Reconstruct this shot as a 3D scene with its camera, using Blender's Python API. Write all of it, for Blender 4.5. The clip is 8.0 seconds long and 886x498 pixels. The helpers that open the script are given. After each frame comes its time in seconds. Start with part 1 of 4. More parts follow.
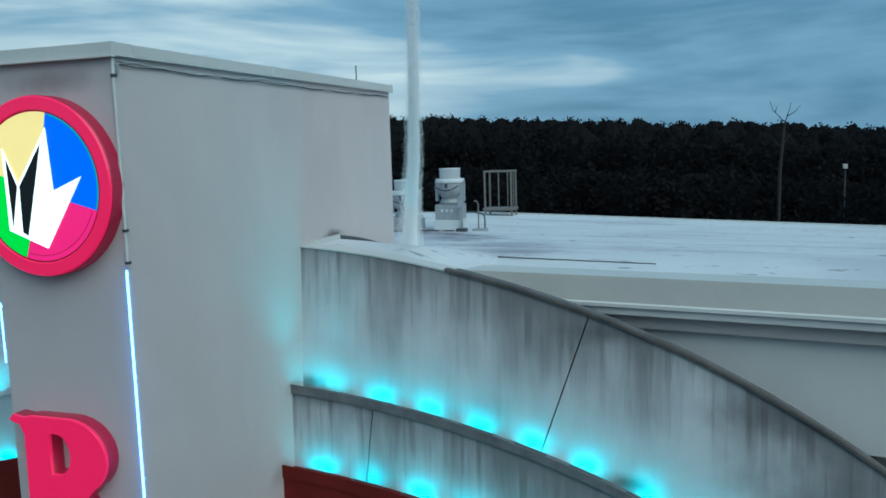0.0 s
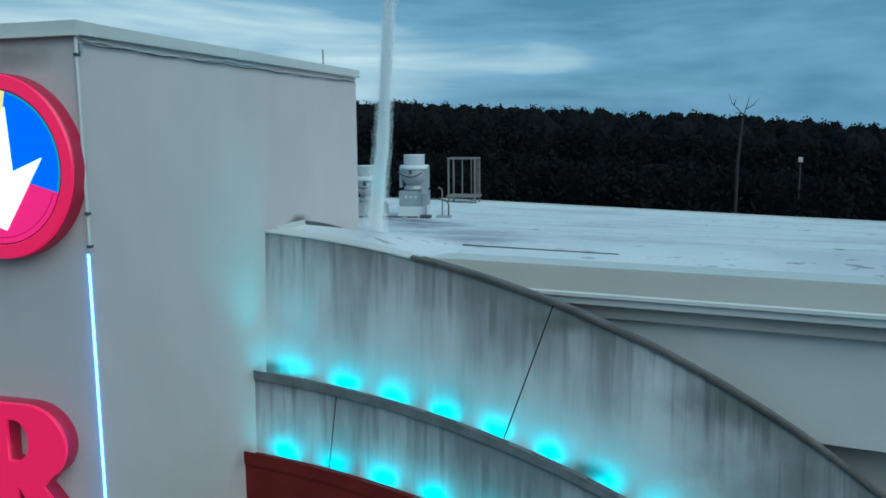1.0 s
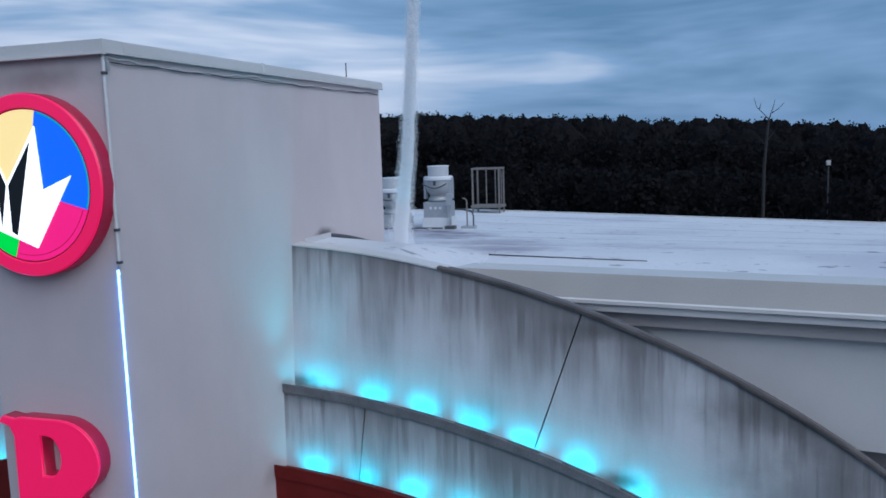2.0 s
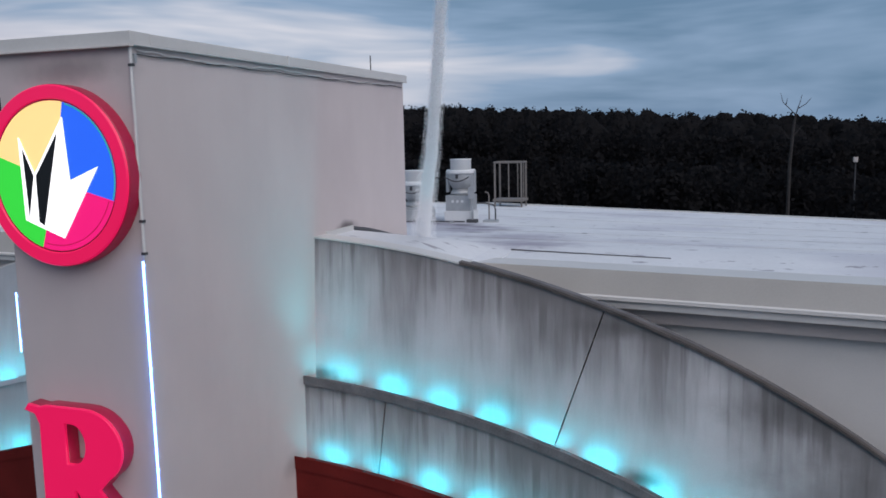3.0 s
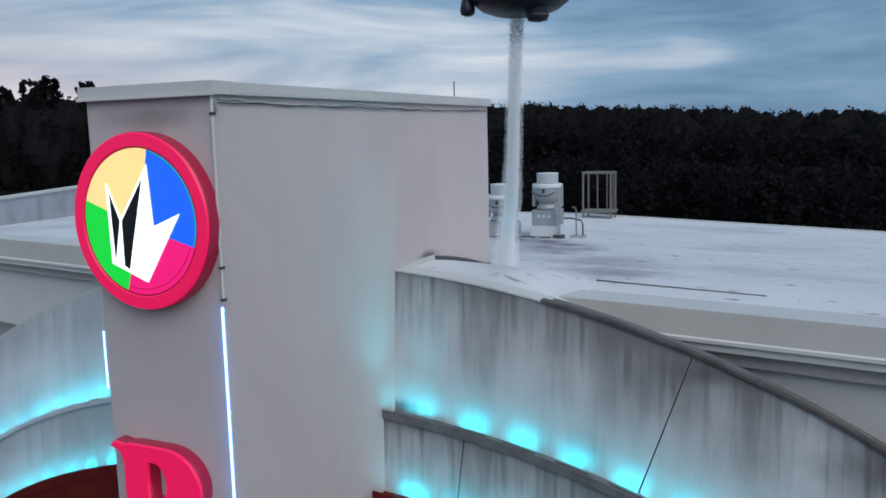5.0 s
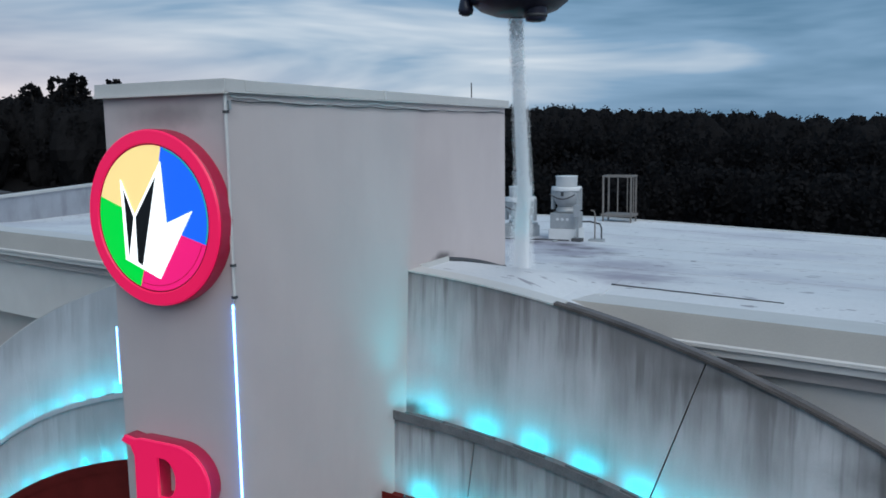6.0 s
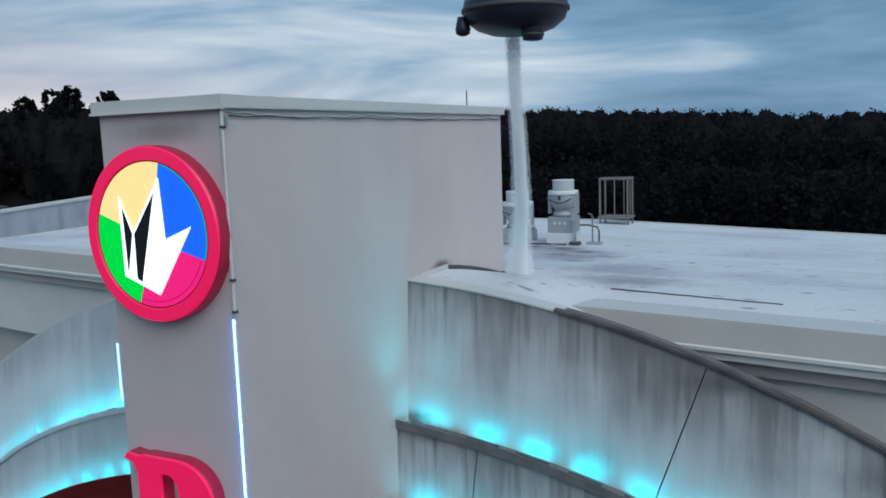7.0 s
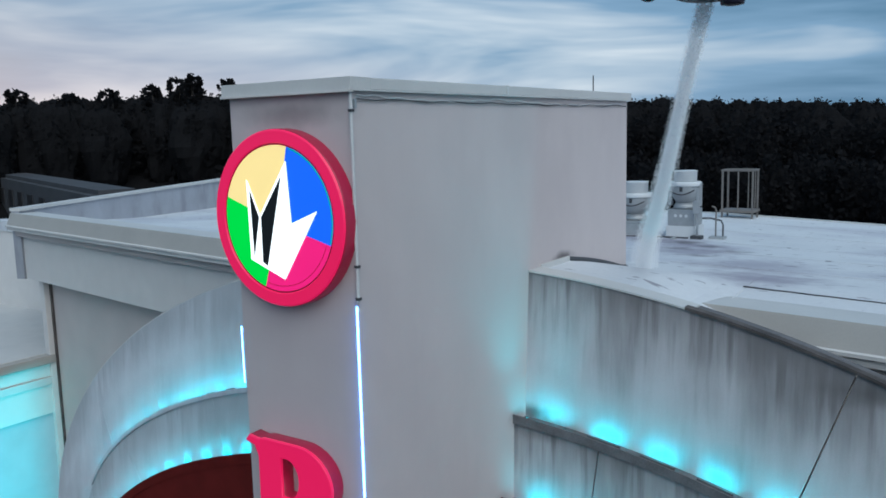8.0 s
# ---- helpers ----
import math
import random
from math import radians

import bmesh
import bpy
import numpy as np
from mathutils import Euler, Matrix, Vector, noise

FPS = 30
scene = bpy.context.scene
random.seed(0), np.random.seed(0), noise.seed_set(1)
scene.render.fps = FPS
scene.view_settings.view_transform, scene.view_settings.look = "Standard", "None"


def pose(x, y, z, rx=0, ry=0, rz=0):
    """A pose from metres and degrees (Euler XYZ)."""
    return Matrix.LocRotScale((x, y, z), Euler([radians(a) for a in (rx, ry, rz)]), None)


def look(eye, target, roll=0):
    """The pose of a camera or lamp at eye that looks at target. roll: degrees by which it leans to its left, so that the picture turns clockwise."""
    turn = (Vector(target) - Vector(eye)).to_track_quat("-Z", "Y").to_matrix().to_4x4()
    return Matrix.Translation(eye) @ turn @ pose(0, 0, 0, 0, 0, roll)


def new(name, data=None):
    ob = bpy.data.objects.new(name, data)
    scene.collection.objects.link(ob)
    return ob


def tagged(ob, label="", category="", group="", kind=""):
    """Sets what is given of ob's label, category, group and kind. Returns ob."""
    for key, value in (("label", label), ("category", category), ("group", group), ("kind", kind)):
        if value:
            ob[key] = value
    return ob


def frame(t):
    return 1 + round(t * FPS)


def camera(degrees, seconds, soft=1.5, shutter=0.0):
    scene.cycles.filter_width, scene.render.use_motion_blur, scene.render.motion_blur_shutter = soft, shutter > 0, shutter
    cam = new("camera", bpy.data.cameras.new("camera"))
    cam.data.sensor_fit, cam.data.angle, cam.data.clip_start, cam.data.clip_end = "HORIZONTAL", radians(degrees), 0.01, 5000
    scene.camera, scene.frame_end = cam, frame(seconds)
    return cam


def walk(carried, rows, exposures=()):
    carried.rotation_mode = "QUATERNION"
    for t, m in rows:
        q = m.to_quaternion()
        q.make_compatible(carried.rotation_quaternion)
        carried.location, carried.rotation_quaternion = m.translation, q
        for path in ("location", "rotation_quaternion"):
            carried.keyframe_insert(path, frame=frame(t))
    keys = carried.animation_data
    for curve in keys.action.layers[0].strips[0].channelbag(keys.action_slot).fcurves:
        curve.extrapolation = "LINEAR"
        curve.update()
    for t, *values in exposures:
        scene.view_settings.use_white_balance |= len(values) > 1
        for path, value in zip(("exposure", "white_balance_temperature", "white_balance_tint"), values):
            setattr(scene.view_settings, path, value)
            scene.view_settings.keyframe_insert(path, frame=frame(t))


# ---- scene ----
cam = camera(56, 8.0, soft=1.7)
PATH = [
    (0, pose(4.565, -5.471, -0.118, 82.97, 1.77, 18.70)),
    (0.5, pose(4.490, -5.458, -0.102, 82.33, 0.72, 16.44)),
    (1, pose(4.511, -5.491, -0.093, 81.93, 0.56, 16.13)),
    (1.5, pose(4.480, -5.485, -0.071, 82.44, 0.56, 14.10)),
    (2, pose(4.487, -5.472, -0.109, 82.74, 1.84, 17.67)),
    (2.2, pose(4.456, -5.440, -0.104, 82.60, 1.84, 19.59)),
    (3.3, pose(4.465, -5.466, -0.083, 82.03, 1.12, 19.11)),
    (3.5, pose(4.498, -5.470, -0.073, 81.90, 1.20, 19.34)),
    (4, pose(4.453, -5.420, 0.118, 82.14, 1.10, 19.34)),
    (4.5, pose(4.497, -5.323, 0.308, 82.18, 1.19, 22.51)),
    (4.7, pose(4.458, -5.264, 0.319, 82.08, 1.40, 23.84)),
    (5.8, pose(4.502, -5.150, 0.319, 82.09, 0.89, 26.94)),
    (6, pose(4.531, -5.144, 0.313, 82.17, 0.75, 26.91)),
    (6.5, pose(4.432, -5.074, 0.318, 82.19, 1.32, 28.88)),
    (7, pose(4.519, -5.151, 0.364, 82.44, 1.94, 26.57)),
    (7.5, pose(4.344, -5.047, 0.329, 82.30, 1.84, 30.45)),
    (8, pose(4.223, -5.019, 0.340, 81.90, 1.46, 33.84)),
]
EXPOSURES = [(0.0, 0.0, 5500, -16), (1.0, 0.0, 5280, -20), (1.5, 0.0, 5060, -15), (1.9, 0.0, 5350, 3), (2.2, 0.0, 5800, 14), (3.3, 0.0, 6500, 12), (4.5, 0.0, 6250, 7), (6.0, 0.0, 5980, 2), (7.5, 0.0, 5850, -1), (8.0, 0.0, 5800, -1)]
walk(cam, PATH, EXPOSURES)

# ---- sky and light ----
world = bpy.data.worlds.new("dusk_sky")
scene.world = world
world.use_nodes = True
wn, wl = world.node_tree.nodes, world.node_tree.links
wn.clear()
w_out = wn.new("ShaderNodeOutputWorld")
w_bg = wn.new("ShaderNodeBackground")
w_sky = wn.new("ShaderNodeTexSky")
w_sky.sky_type, w_sky.sun_disc = "NISHITA", False
w_sky.sun_elevation, w_sky.sun_rotation = radians(4), radians(-70)
w_co = wn.new("ShaderNodeTexCoord")
w_map = wn.new("ShaderNodeMapping")
w_map.inputs["Scale"].default_value = (1.2, 1.2, 6.8)
w_map.inputs["Location"].default_value = (0.35, 0.7, 0.2)
w_dot = wn.new("ShaderNodeVectorMath")
w_dot.operation = "DOT_PRODUCT"
w_dot.inputs[1].default_value = (-0.67, 0.74, -0.55)
w_glow = wn.new("ShaderNodeMapRange")
w_glow.interpolation_type = "SMOOTHSTEP"
w_glow.inputs["From Min"].default_value, w_glow.inputs["From Max"].default_value = 0.82, 1.0
w_glow.inputs["To Min"].default_value, w_glow.inputs["To Max"].default_value = -0.06, 0.24
w_sum = wn.new("ShaderNodeMath")
w_sum.operation = "ADD"
w_n1 = wn.new("ShaderNodeTexNoise")
w_n1.inputs["Scale"].default_value, w_n1.inputs["Detail"].default_value = 1.9, 4.5
w_n1.inputs["Roughness"].default_value, w_n1.inputs["Distortion"].default_value = 0.54, 0.4
w_ramp = wn.new("ShaderNodeValToRGB")
cr = w_ramp.color_ramp
cr.elements[0].position, cr.elements[0].color = 0.36, (0.12, 0.22, 0.345, 1)
cr.elements[1].position, cr.elements[1].color = 0.72, (0.68, 0.69, 0.75, 1)
e = cr.elements.new(0.52)
e.color = (0.23, 0.345, 0.50, 1)
w_add = wn.new("ShaderNodeMix")
w_add.data_type, w_add.blend_type = "RGBA", "ADD"
w_add.inputs["Factor"].default_value = 0.008
wl.new(w_co.outputs["Generated"], w_map.inputs["Vector"])
wl.new(w_map.outputs["Vector"], w_n1.inputs["Vector"])
wl.new(w_co.outputs["Generated"], w_dot.inputs[0])
wl.new(w_dot.outputs["Value"], w_glow.inputs["Value"])
wl.new(w_n1.outputs["Fac"], w_sum.inputs[0])
wl.new(w_glow.outputs["Result"], w_sum.inputs[1])
wl.new(w_sum.outputs[0], w_ramp.inputs["Fac"])
wl.new(w_ramp.outputs["Color"], w_add.inputs["A"])
wl.new(w_sky.outputs["Color"], w_add.inputs["B"])
w_dusk, w_rng, w_pink = wn.new("ShaderNodeVectorMath"), wn.new("ShaderNodeMapRange"), wn.new("ShaderNodeMix")
w_dusk.operation, w_dusk.inputs[1].default_value = "DOT_PRODUCT", (-0.92, 0.39, -1.6)
wl.new(w_co.outputs["Generated"], w_dusk.inputs[0])
w_rng.interpolation_type = "SMOOTHSTEP"
w_rng.inputs["From Min"].default_value, w_rng.inputs["From Max"].default_value, w_rng.inputs["To Max"].default_value = 0.66, 1.0, 0.55
wl.new(w_dusk.outputs["Value"], w_rng.inputs["Value"])
w_pink.data_type = "RGBA"
w_pink.inputs["B"].default_value = (0.66, 0.50, 0.55, 1)
wl.new(w_rng.outputs["Result"], w_pink.inputs["Factor"])
wl.new(w_add.outputs["Result"], w_pink.inputs["A"])
wl.new(w_pink.outputs["Result"], w_bg.inputs["Color"])
w_bg.inputs["Strength"].default_value = 1.0
wl.new(w_bg.outputs["Background"], w_out.inputs["Surface"])

sun = new("sun", bpy.data.lights.new("sun", "SUN"))
sun.data.energy, sun.data.angle, sun.data.color = 1.9, radians(60), (1.0, 0.92, 0.88)
sun.matrix_world = look((20, -17, 24), (0, 0, 0))

# ---- materials ----


def material(name, color, rough=0.7, metal=0.0, var=0.12, scale=3.0, bump=0.15, grain=60.0, emit=None, strength=0.0, tint=None, spec=0.5):
    """A surface with coarse stains and fine grain."""
    m = bpy.data.materials.new(name)
    m.use_nodes = True
    n, l = m.node_tree.nodes, m.node_tree.links
    b = n["Principled BSDF"]
    b.inputs["Roughness"].default_value, b.inputs["Metallic"].default_value = rough, metal
    co = n.new("ShaderNodeTexCoord")
    big = n.new("ShaderNodeTexNoise")
    big.inputs["Scale"].default_value, big.inputs["Detail"].default_value = scale, 5
    fine = n.new("ShaderNodeTexNoise")
    fine.inputs["Scale"].default_value, fine.inputs["Detail"].default_value = grain, 3
    l.new(co.outputs["Object"], big.inputs["Vector"])
    l.new(co.outputs["Object"], fine.inputs["Vector"])
    mix = n.new("ShaderNodeMix")
    mix.data_type = "RGBA"
    mix.inputs["A"].default_value = (*[c * (1 - var) for c in color], 1)
    mix.inputs["B"].default_value = (*[min(1, c * (1 + var)) for c in (tint or color)], 1)
    avg = n.new("ShaderNodeMath")
    avg.operation = "MULTIPLY_ADD"
    avg.inputs[1].default_value, avg.inputs[2].default_value = 0.35, 0.0
    add = n.new("ShaderNodeMath")
    add.operation = "MULTIPLY_ADD"
    add.inputs[1].default_value = 0.65
    l.new(fine.outputs["Fac"], avg.inputs[0])
    l.new(big.outputs["Fac"], add.inputs[0])
    l.new(avg.outputs[0], add.inputs[2])
    st = n.new("ShaderNodeMapRange")
    st.inputs["From Min"].default_value, st.inputs["From Max"].default_value = 0.3, 0.7
    l.new(add.outputs[0], st.inputs["Value"])
    l.new(st.outputs["Result"], mix.inputs["Factor"])
    l.new(mix.outputs["Result"], b.inputs["Base Color"])
    if bump:
        bp = n.new("ShaderNodeBump")
        bp.inputs["Strength"].default_value, bp.inputs["Distance"].default_value = bump, 0.004
        l.new(fine.outputs["Fac"], bp.inputs["Height"])
        l.new(bp.outputs["Normal"], b.inputs["Normal"])
    b.inputs["Specular IOR Level"].default_value = spec
    if emit:
        b.inputs["Emission Color"].default_value = (*emit, 1)
        b.inputs["Emission Strength"].default_value = strength
    m["mix"] = mix.name
    return m


def stained(name, color, dirt, streak=0.75, top=0.9, rough=0.85):
    """Stucco with dark run-off streaks that hang from the top edge (UV: metres along, metres below the edge)."""
    m = material(name, color, rough, 0, 0.10, 1.5, 0.25, 90)
    n, l = m.node_tree.nodes, m.node_tree.links
    b, base = n["Principled BSDF"], n[m["mix"]]
    uv = n.new("ShaderNodeUVMap")
    uv.uv_map = "UVMap"
    sep = n.new("ShaderNodeSeparateXYZ")
    l.new(uv.outputs["UV"], sep.inputs["Vector"])
    mp = n.new("ShaderNodeMapping")
    mp.inputs["Scale"].default_value = (1.5, 0.20, 1)
    l.new(uv.outputs["UV"], mp.inputs["Vector"])
    s1 = n.new("ShaderNodeTexNoise")
    s1.inputs["Scale"].default_value, s1.inputs["Detail"].default_value, s1.inputs["Roughness"].default_value = 1.0, 5, 0.60
    l.new(mp.outputs["Vector"], s1.inputs["Vector"])
    mp2 = n.new("ShaderNodeMapping")
    mp2.inputs["Scale"].default_value = (0.55, 0.5, 1)
    l.new(uv.outputs["UV"], mp2.inputs["Vector"])
    s2 = n.new("ShaderNodeTexNoise")
    s2.inputs["Scale"].default_value, s2.inputs["Detail"].default_value = 1.0, 3
    l.new(mp2.outputs["Vector"], s2.inputs["Vector"])
    fall = n.new("ShaderNodeMapRange")
    fall.inputs["From Min"].default_value, fall.inputs["From Max"].default_value = 0.0, top
    fall.inputs["To Min"].default_value, fall.inputs["To Max"].default_value = 0.29, 0.0
    l.new(sep.outputs["Y"], fall.inputs["Value"])
    a1 = n.new("ShaderNodeMath")
    a1.operation = "ADD"
    l.new(s1.outputs["Fac"], a1.inputs[0])
    l.new(fall.outputs["Result"], a1.inputs[1])
    mp3 = n.new("ShaderNodeMapping")
    mp3.inputs["Scale"].default_value = (11.0, 0.7, 1)
    mp3.inputs["Location"].default_value = (3.1, 0.4, 0)
    l.new(uv.outputs["UV"], mp3.inputs["Vector"])
    s3 = n.new("ShaderNodeTexNoise")
    s3.inputs["Scale"].default_value, s3.inputs["Detail"].default_value = 1.0, 4
    l.new(mp3.outputs["Vector"], s3.inputs["Vector"])
    drip = n.new("ShaderNodeMapRange")
    drip.inputs["From Min"].default_value, drip.inputs["From Max"].default_value = 0.50, 0.72
    drip.inputs["To Max"].default_value = 0.9
    l.new(s3.outputs["Fac"], drip.inputs["Value"])
    dm = n.new("ShaderNodeMath")
    dm.operation = "MULTIPLY_ADD"
    l.new(drip.outputs["Result"], dm.inputs[0])
    l.new(fall.outputs["Result"], dm.inputs[1])
    l.new(a1.outputs[0], dm.inputs[2])
    a2 = n.new("ShaderNodeMath")
    a2.operation = "MULTIPLY_ADD"
    a2.inputs[1].default_value = 0.75
    l.new(s2.outputs["Fac"], a2.inputs[0])
    l.new(dm.outputs[0], a2.inputs[2])
    rg = n.new("ShaderNodeMapRange")
    rg.interpolation_type = "SMOOTHSTEP"
    rg.inputs["From Min"].default_value, rg.inputs["From Max"].default_value = 0.74, 1.30
    rg.inputs["To Max"].default_value = streak
    l.new(a2.outputs[0], rg.inputs["Value"])
    mx = n.new("ShaderNodeMix")
    mx.data_type = "RGBA"
    mx.inputs["B"].default_value = (*dirt, 1)
    l.new(rg.outputs["Result"], mx.inputs["Factor"])
    l.new(base.outputs["Result"], mx.inputs["A"])
    l.new(mx.outputs["Result"], b.inputs["Base Color"])
    return m


def dark_marks(m, spots, color=(0.07, 0.065, 0.065)):
    """Irregular dark marks on a surface, dirt among them: each a centre, its three radii and a strength."""
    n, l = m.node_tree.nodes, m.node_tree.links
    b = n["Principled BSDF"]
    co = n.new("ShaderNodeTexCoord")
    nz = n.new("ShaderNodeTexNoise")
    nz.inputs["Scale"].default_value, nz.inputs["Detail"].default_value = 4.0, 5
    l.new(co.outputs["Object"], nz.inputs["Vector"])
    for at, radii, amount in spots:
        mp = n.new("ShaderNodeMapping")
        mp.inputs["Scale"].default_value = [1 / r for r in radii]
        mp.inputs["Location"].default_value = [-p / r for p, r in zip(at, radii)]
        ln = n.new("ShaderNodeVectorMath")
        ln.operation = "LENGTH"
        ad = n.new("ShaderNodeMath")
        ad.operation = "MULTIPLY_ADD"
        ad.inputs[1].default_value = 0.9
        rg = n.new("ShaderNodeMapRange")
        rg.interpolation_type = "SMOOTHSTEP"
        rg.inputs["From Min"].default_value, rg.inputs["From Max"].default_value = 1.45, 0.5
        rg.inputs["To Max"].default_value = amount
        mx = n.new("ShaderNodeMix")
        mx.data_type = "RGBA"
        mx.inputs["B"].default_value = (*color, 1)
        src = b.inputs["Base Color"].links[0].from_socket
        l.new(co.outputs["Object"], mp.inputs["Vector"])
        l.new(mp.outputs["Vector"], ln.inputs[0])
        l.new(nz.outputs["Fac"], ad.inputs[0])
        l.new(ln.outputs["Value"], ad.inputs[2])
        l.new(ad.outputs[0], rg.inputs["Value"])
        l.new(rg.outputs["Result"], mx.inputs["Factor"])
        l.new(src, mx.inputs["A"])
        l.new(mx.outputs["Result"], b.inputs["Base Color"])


TOWER = material("tower_stucco", (0.585, 0.515, 0.505), 0.9, 0, 0.06, 0.8, 0.2, 140)
ARCH = stained("arch_stucco", (0.545, 0.535, 0.55), (0.088, 0.076, 0.076), 0.80, 1.1)
# Fewer streaks than ARCH; its paler base also makes up for missing wash light.
ARCH_PALE = stained("paler_stucco", (0.68, 0.69, 0.72), (0.16, 0.155, 0.165), 0.46, 0.7)
# Dark marks at the tower foot, under the front coping and beside the ledges.
dark_marks(TOWER, (((0, 3.70, -1.16), (0.3, 0.40, 0.10), 0.98), ((-0.62, 0, 0.50), (0.75, 0.3, 0.16), 0.45), ((0, 2.55, -2.72), (0.2, 0.26, 0.10), 0.25), ((0, 2.2, -3.6), (0.2, 0.3, 0.2), 0.3)))
# Dark marks along the ledge, under the coping and at the lower right.
dark_marks(ARCH, (((0.05, 2.8, -2.74), (0.36, 0.6, 0.14), 0.75), ((3.62, 2.8, -3.58), (0.34, 0.6, 0.16), 0.85), ((0.3, 2.63, -2.85), (0.5, 0.3, 0.14), 0.6), ((3.6, 2.9, -2.05), (1.0, 0.5, 0.16), 0.6), ((5.2, 2.9, -2.8), (1.2, 0.5, 0.3), 0.55), ((5.4, 2.9, -3.6), (1.3, 0.5, 0.7), 0.45)))


def streaks(m, color, amount, wide, tall, lo, hi):
    """Faint upright rain streaks and blotches on a wall."""
    n, l = m.node_tree.nodes, m.node_tree.links
    b = n["Principled BSDF"]
    co, mp, nz, rg, mx = n.new("ShaderNodeTexCoord"), n.new("ShaderNodeMapping"), n.new("ShaderNodeTexNoise"), n.new("ShaderNodeMapRange"), n.new("ShaderNodeMix")
    mp.inputs["Scale"].default_value = (wide, wide, tall)
    nz.inputs["Scale"].default_value, nz.inputs["Detail"].default_value, nz.inputs["Roughness"].default_value = 1.0, 6, 0.6
    rg.interpolation_type = "SMOOTHSTEP"
    rg.inputs["From Min"].default_value, rg.inputs["From Max"].default_value, rg.inputs["To Max"].default_value = lo, hi, amount
    mx.data_type = "RGBA"
    mx.inputs["B"].default_value = (*color, 1)
    src = b.inputs["Base Color"].links[0].from_socket
    l.new(co.outputs["Object"], mp.inputs["Vector"])
    l.new(mp.outputs["Vector"], nz.inputs["Vector"])
    l.new(nz.outputs["Fac"], rg.inputs["Value"])
    l.new(rg.outputs["Result"], mx.inputs["Factor"])
    l.new(src, mx.inputs["A"])
    l.new(mx.outputs["Result"], b.inputs["Base Color"])


streaks(TOWER, (0.36, 0.31, 0.31), 0.07, 2.4, 0.22, 0.42, 0.75)
streaks(TOWER, (0.40, 0.33, 0.34), 0.22, 0.5, 0.35, 0.42, 0.68)
PALE_RIM = material("pale_rim", (0.56, 0.57, 0.60), 0.85, 0, 0.15, 4, 0.2, 60)
PARAPET = material("parapet_stucco", (0.38, 0.39, 0.43), 0.9, 0, 0.15, 1.2, 0.2, 80)
streaks(PARAPET, (0.22, 0.22, 0.24), 0.5, 1.6, 0.5, 0.45, 0.7)
LEDGE = material("dirty_ledge", (0.135, 0.13, 0.135), 0.9, 0, 0.4, 4, 0.3, 50)
EDGE = material("weathered_edge", (0.085, 0.072, 0.068), 0.85, 0, 0.6, 4, 0.3, 60)
COPING = material("painted_coping", (0.60, 0.585, 0.565), 0.5, 0, 0.06, 2, 0.05, 40)
FASCIA = material("beige_fascia", (0.41, 0.385, 0.355), 0.6, 0, 0.08, 1.2, 0.08, 60)
TRIM = material("pale_trim", (0.68, 0.645, 0.615), 0.55, 0, 0.05, 2, 0.05, 60)
WALL = material("beige_wall", (0.55, 0.49, 0.465), 0.9, 0, 0.07, 1.0, 0.2, 120)
ROOF = material("white_membrane", (0.65, 0.655, 0.675), 0.8, 0, 0.05, 0.8, 0.04, 18, tint=(0.69, 0.695, 0.71))


def add_roof_stains(m):
    """Grey ponding patches and short dark scuffs, drawn out along the sheets."""
    n, l = m.node_tree.nodes, m.node_tree.links
    b, base = n["Principled BSDF"], n[m["mix"]]
    co = n.new("ShaderNodeTexCoord")
    last = base.outputs["Result"]
    for scale, detail, lo, hi, amount, col in (((0.28, 0.40, 1), 5, 0.47, 0.64, 0.45, (0.42, 0.41, 0.48)), ((3.2, 6.0, 1), 3, 0.65, 0.69, 0.65, (0.16, 0.145, 0.18)), ((6.5, 9.0, 1), 4, 0.66, 0.74, 0.20, (0.28, 0.28, 0.31))):
        mp = n.new("ShaderNodeMapping")
        mp.inputs["Scale"].default_value = scale
        nz = n.new("ShaderNodeTexNoise")
        nz.inputs["Scale"].default_value, nz.inputs["Detail"].default_value = 1.0, detail
        rg = n.new("ShaderNodeMapRange")
        rg.interpolation_type = "SMOOTHSTEP"
        rg.inputs["From Min"].default_value, rg.inputs["From Max"].default_value, rg.inputs["To Max"].default_value = lo, hi, amount
        mx = n.new("ShaderNodeMix")
        mx.data_type = "RGBA"
        mx.inputs["B"].default_value = (*col, 1)
        l.new(co.outputs["Object"], mp.inputs["Vector"])
        l.new(mp.outputs["Vector"], nz.inputs["Vector"])
        l.new(nz.outputs["Fac"], rg.inputs["Value"])
        l.new(rg.outputs["Result"], mx.inputs["Factor"])
        l.new(last, mx.inputs["A"])
        last = mx.outputs["Result"]
    l.new(last, b.inputs["Base Color"])


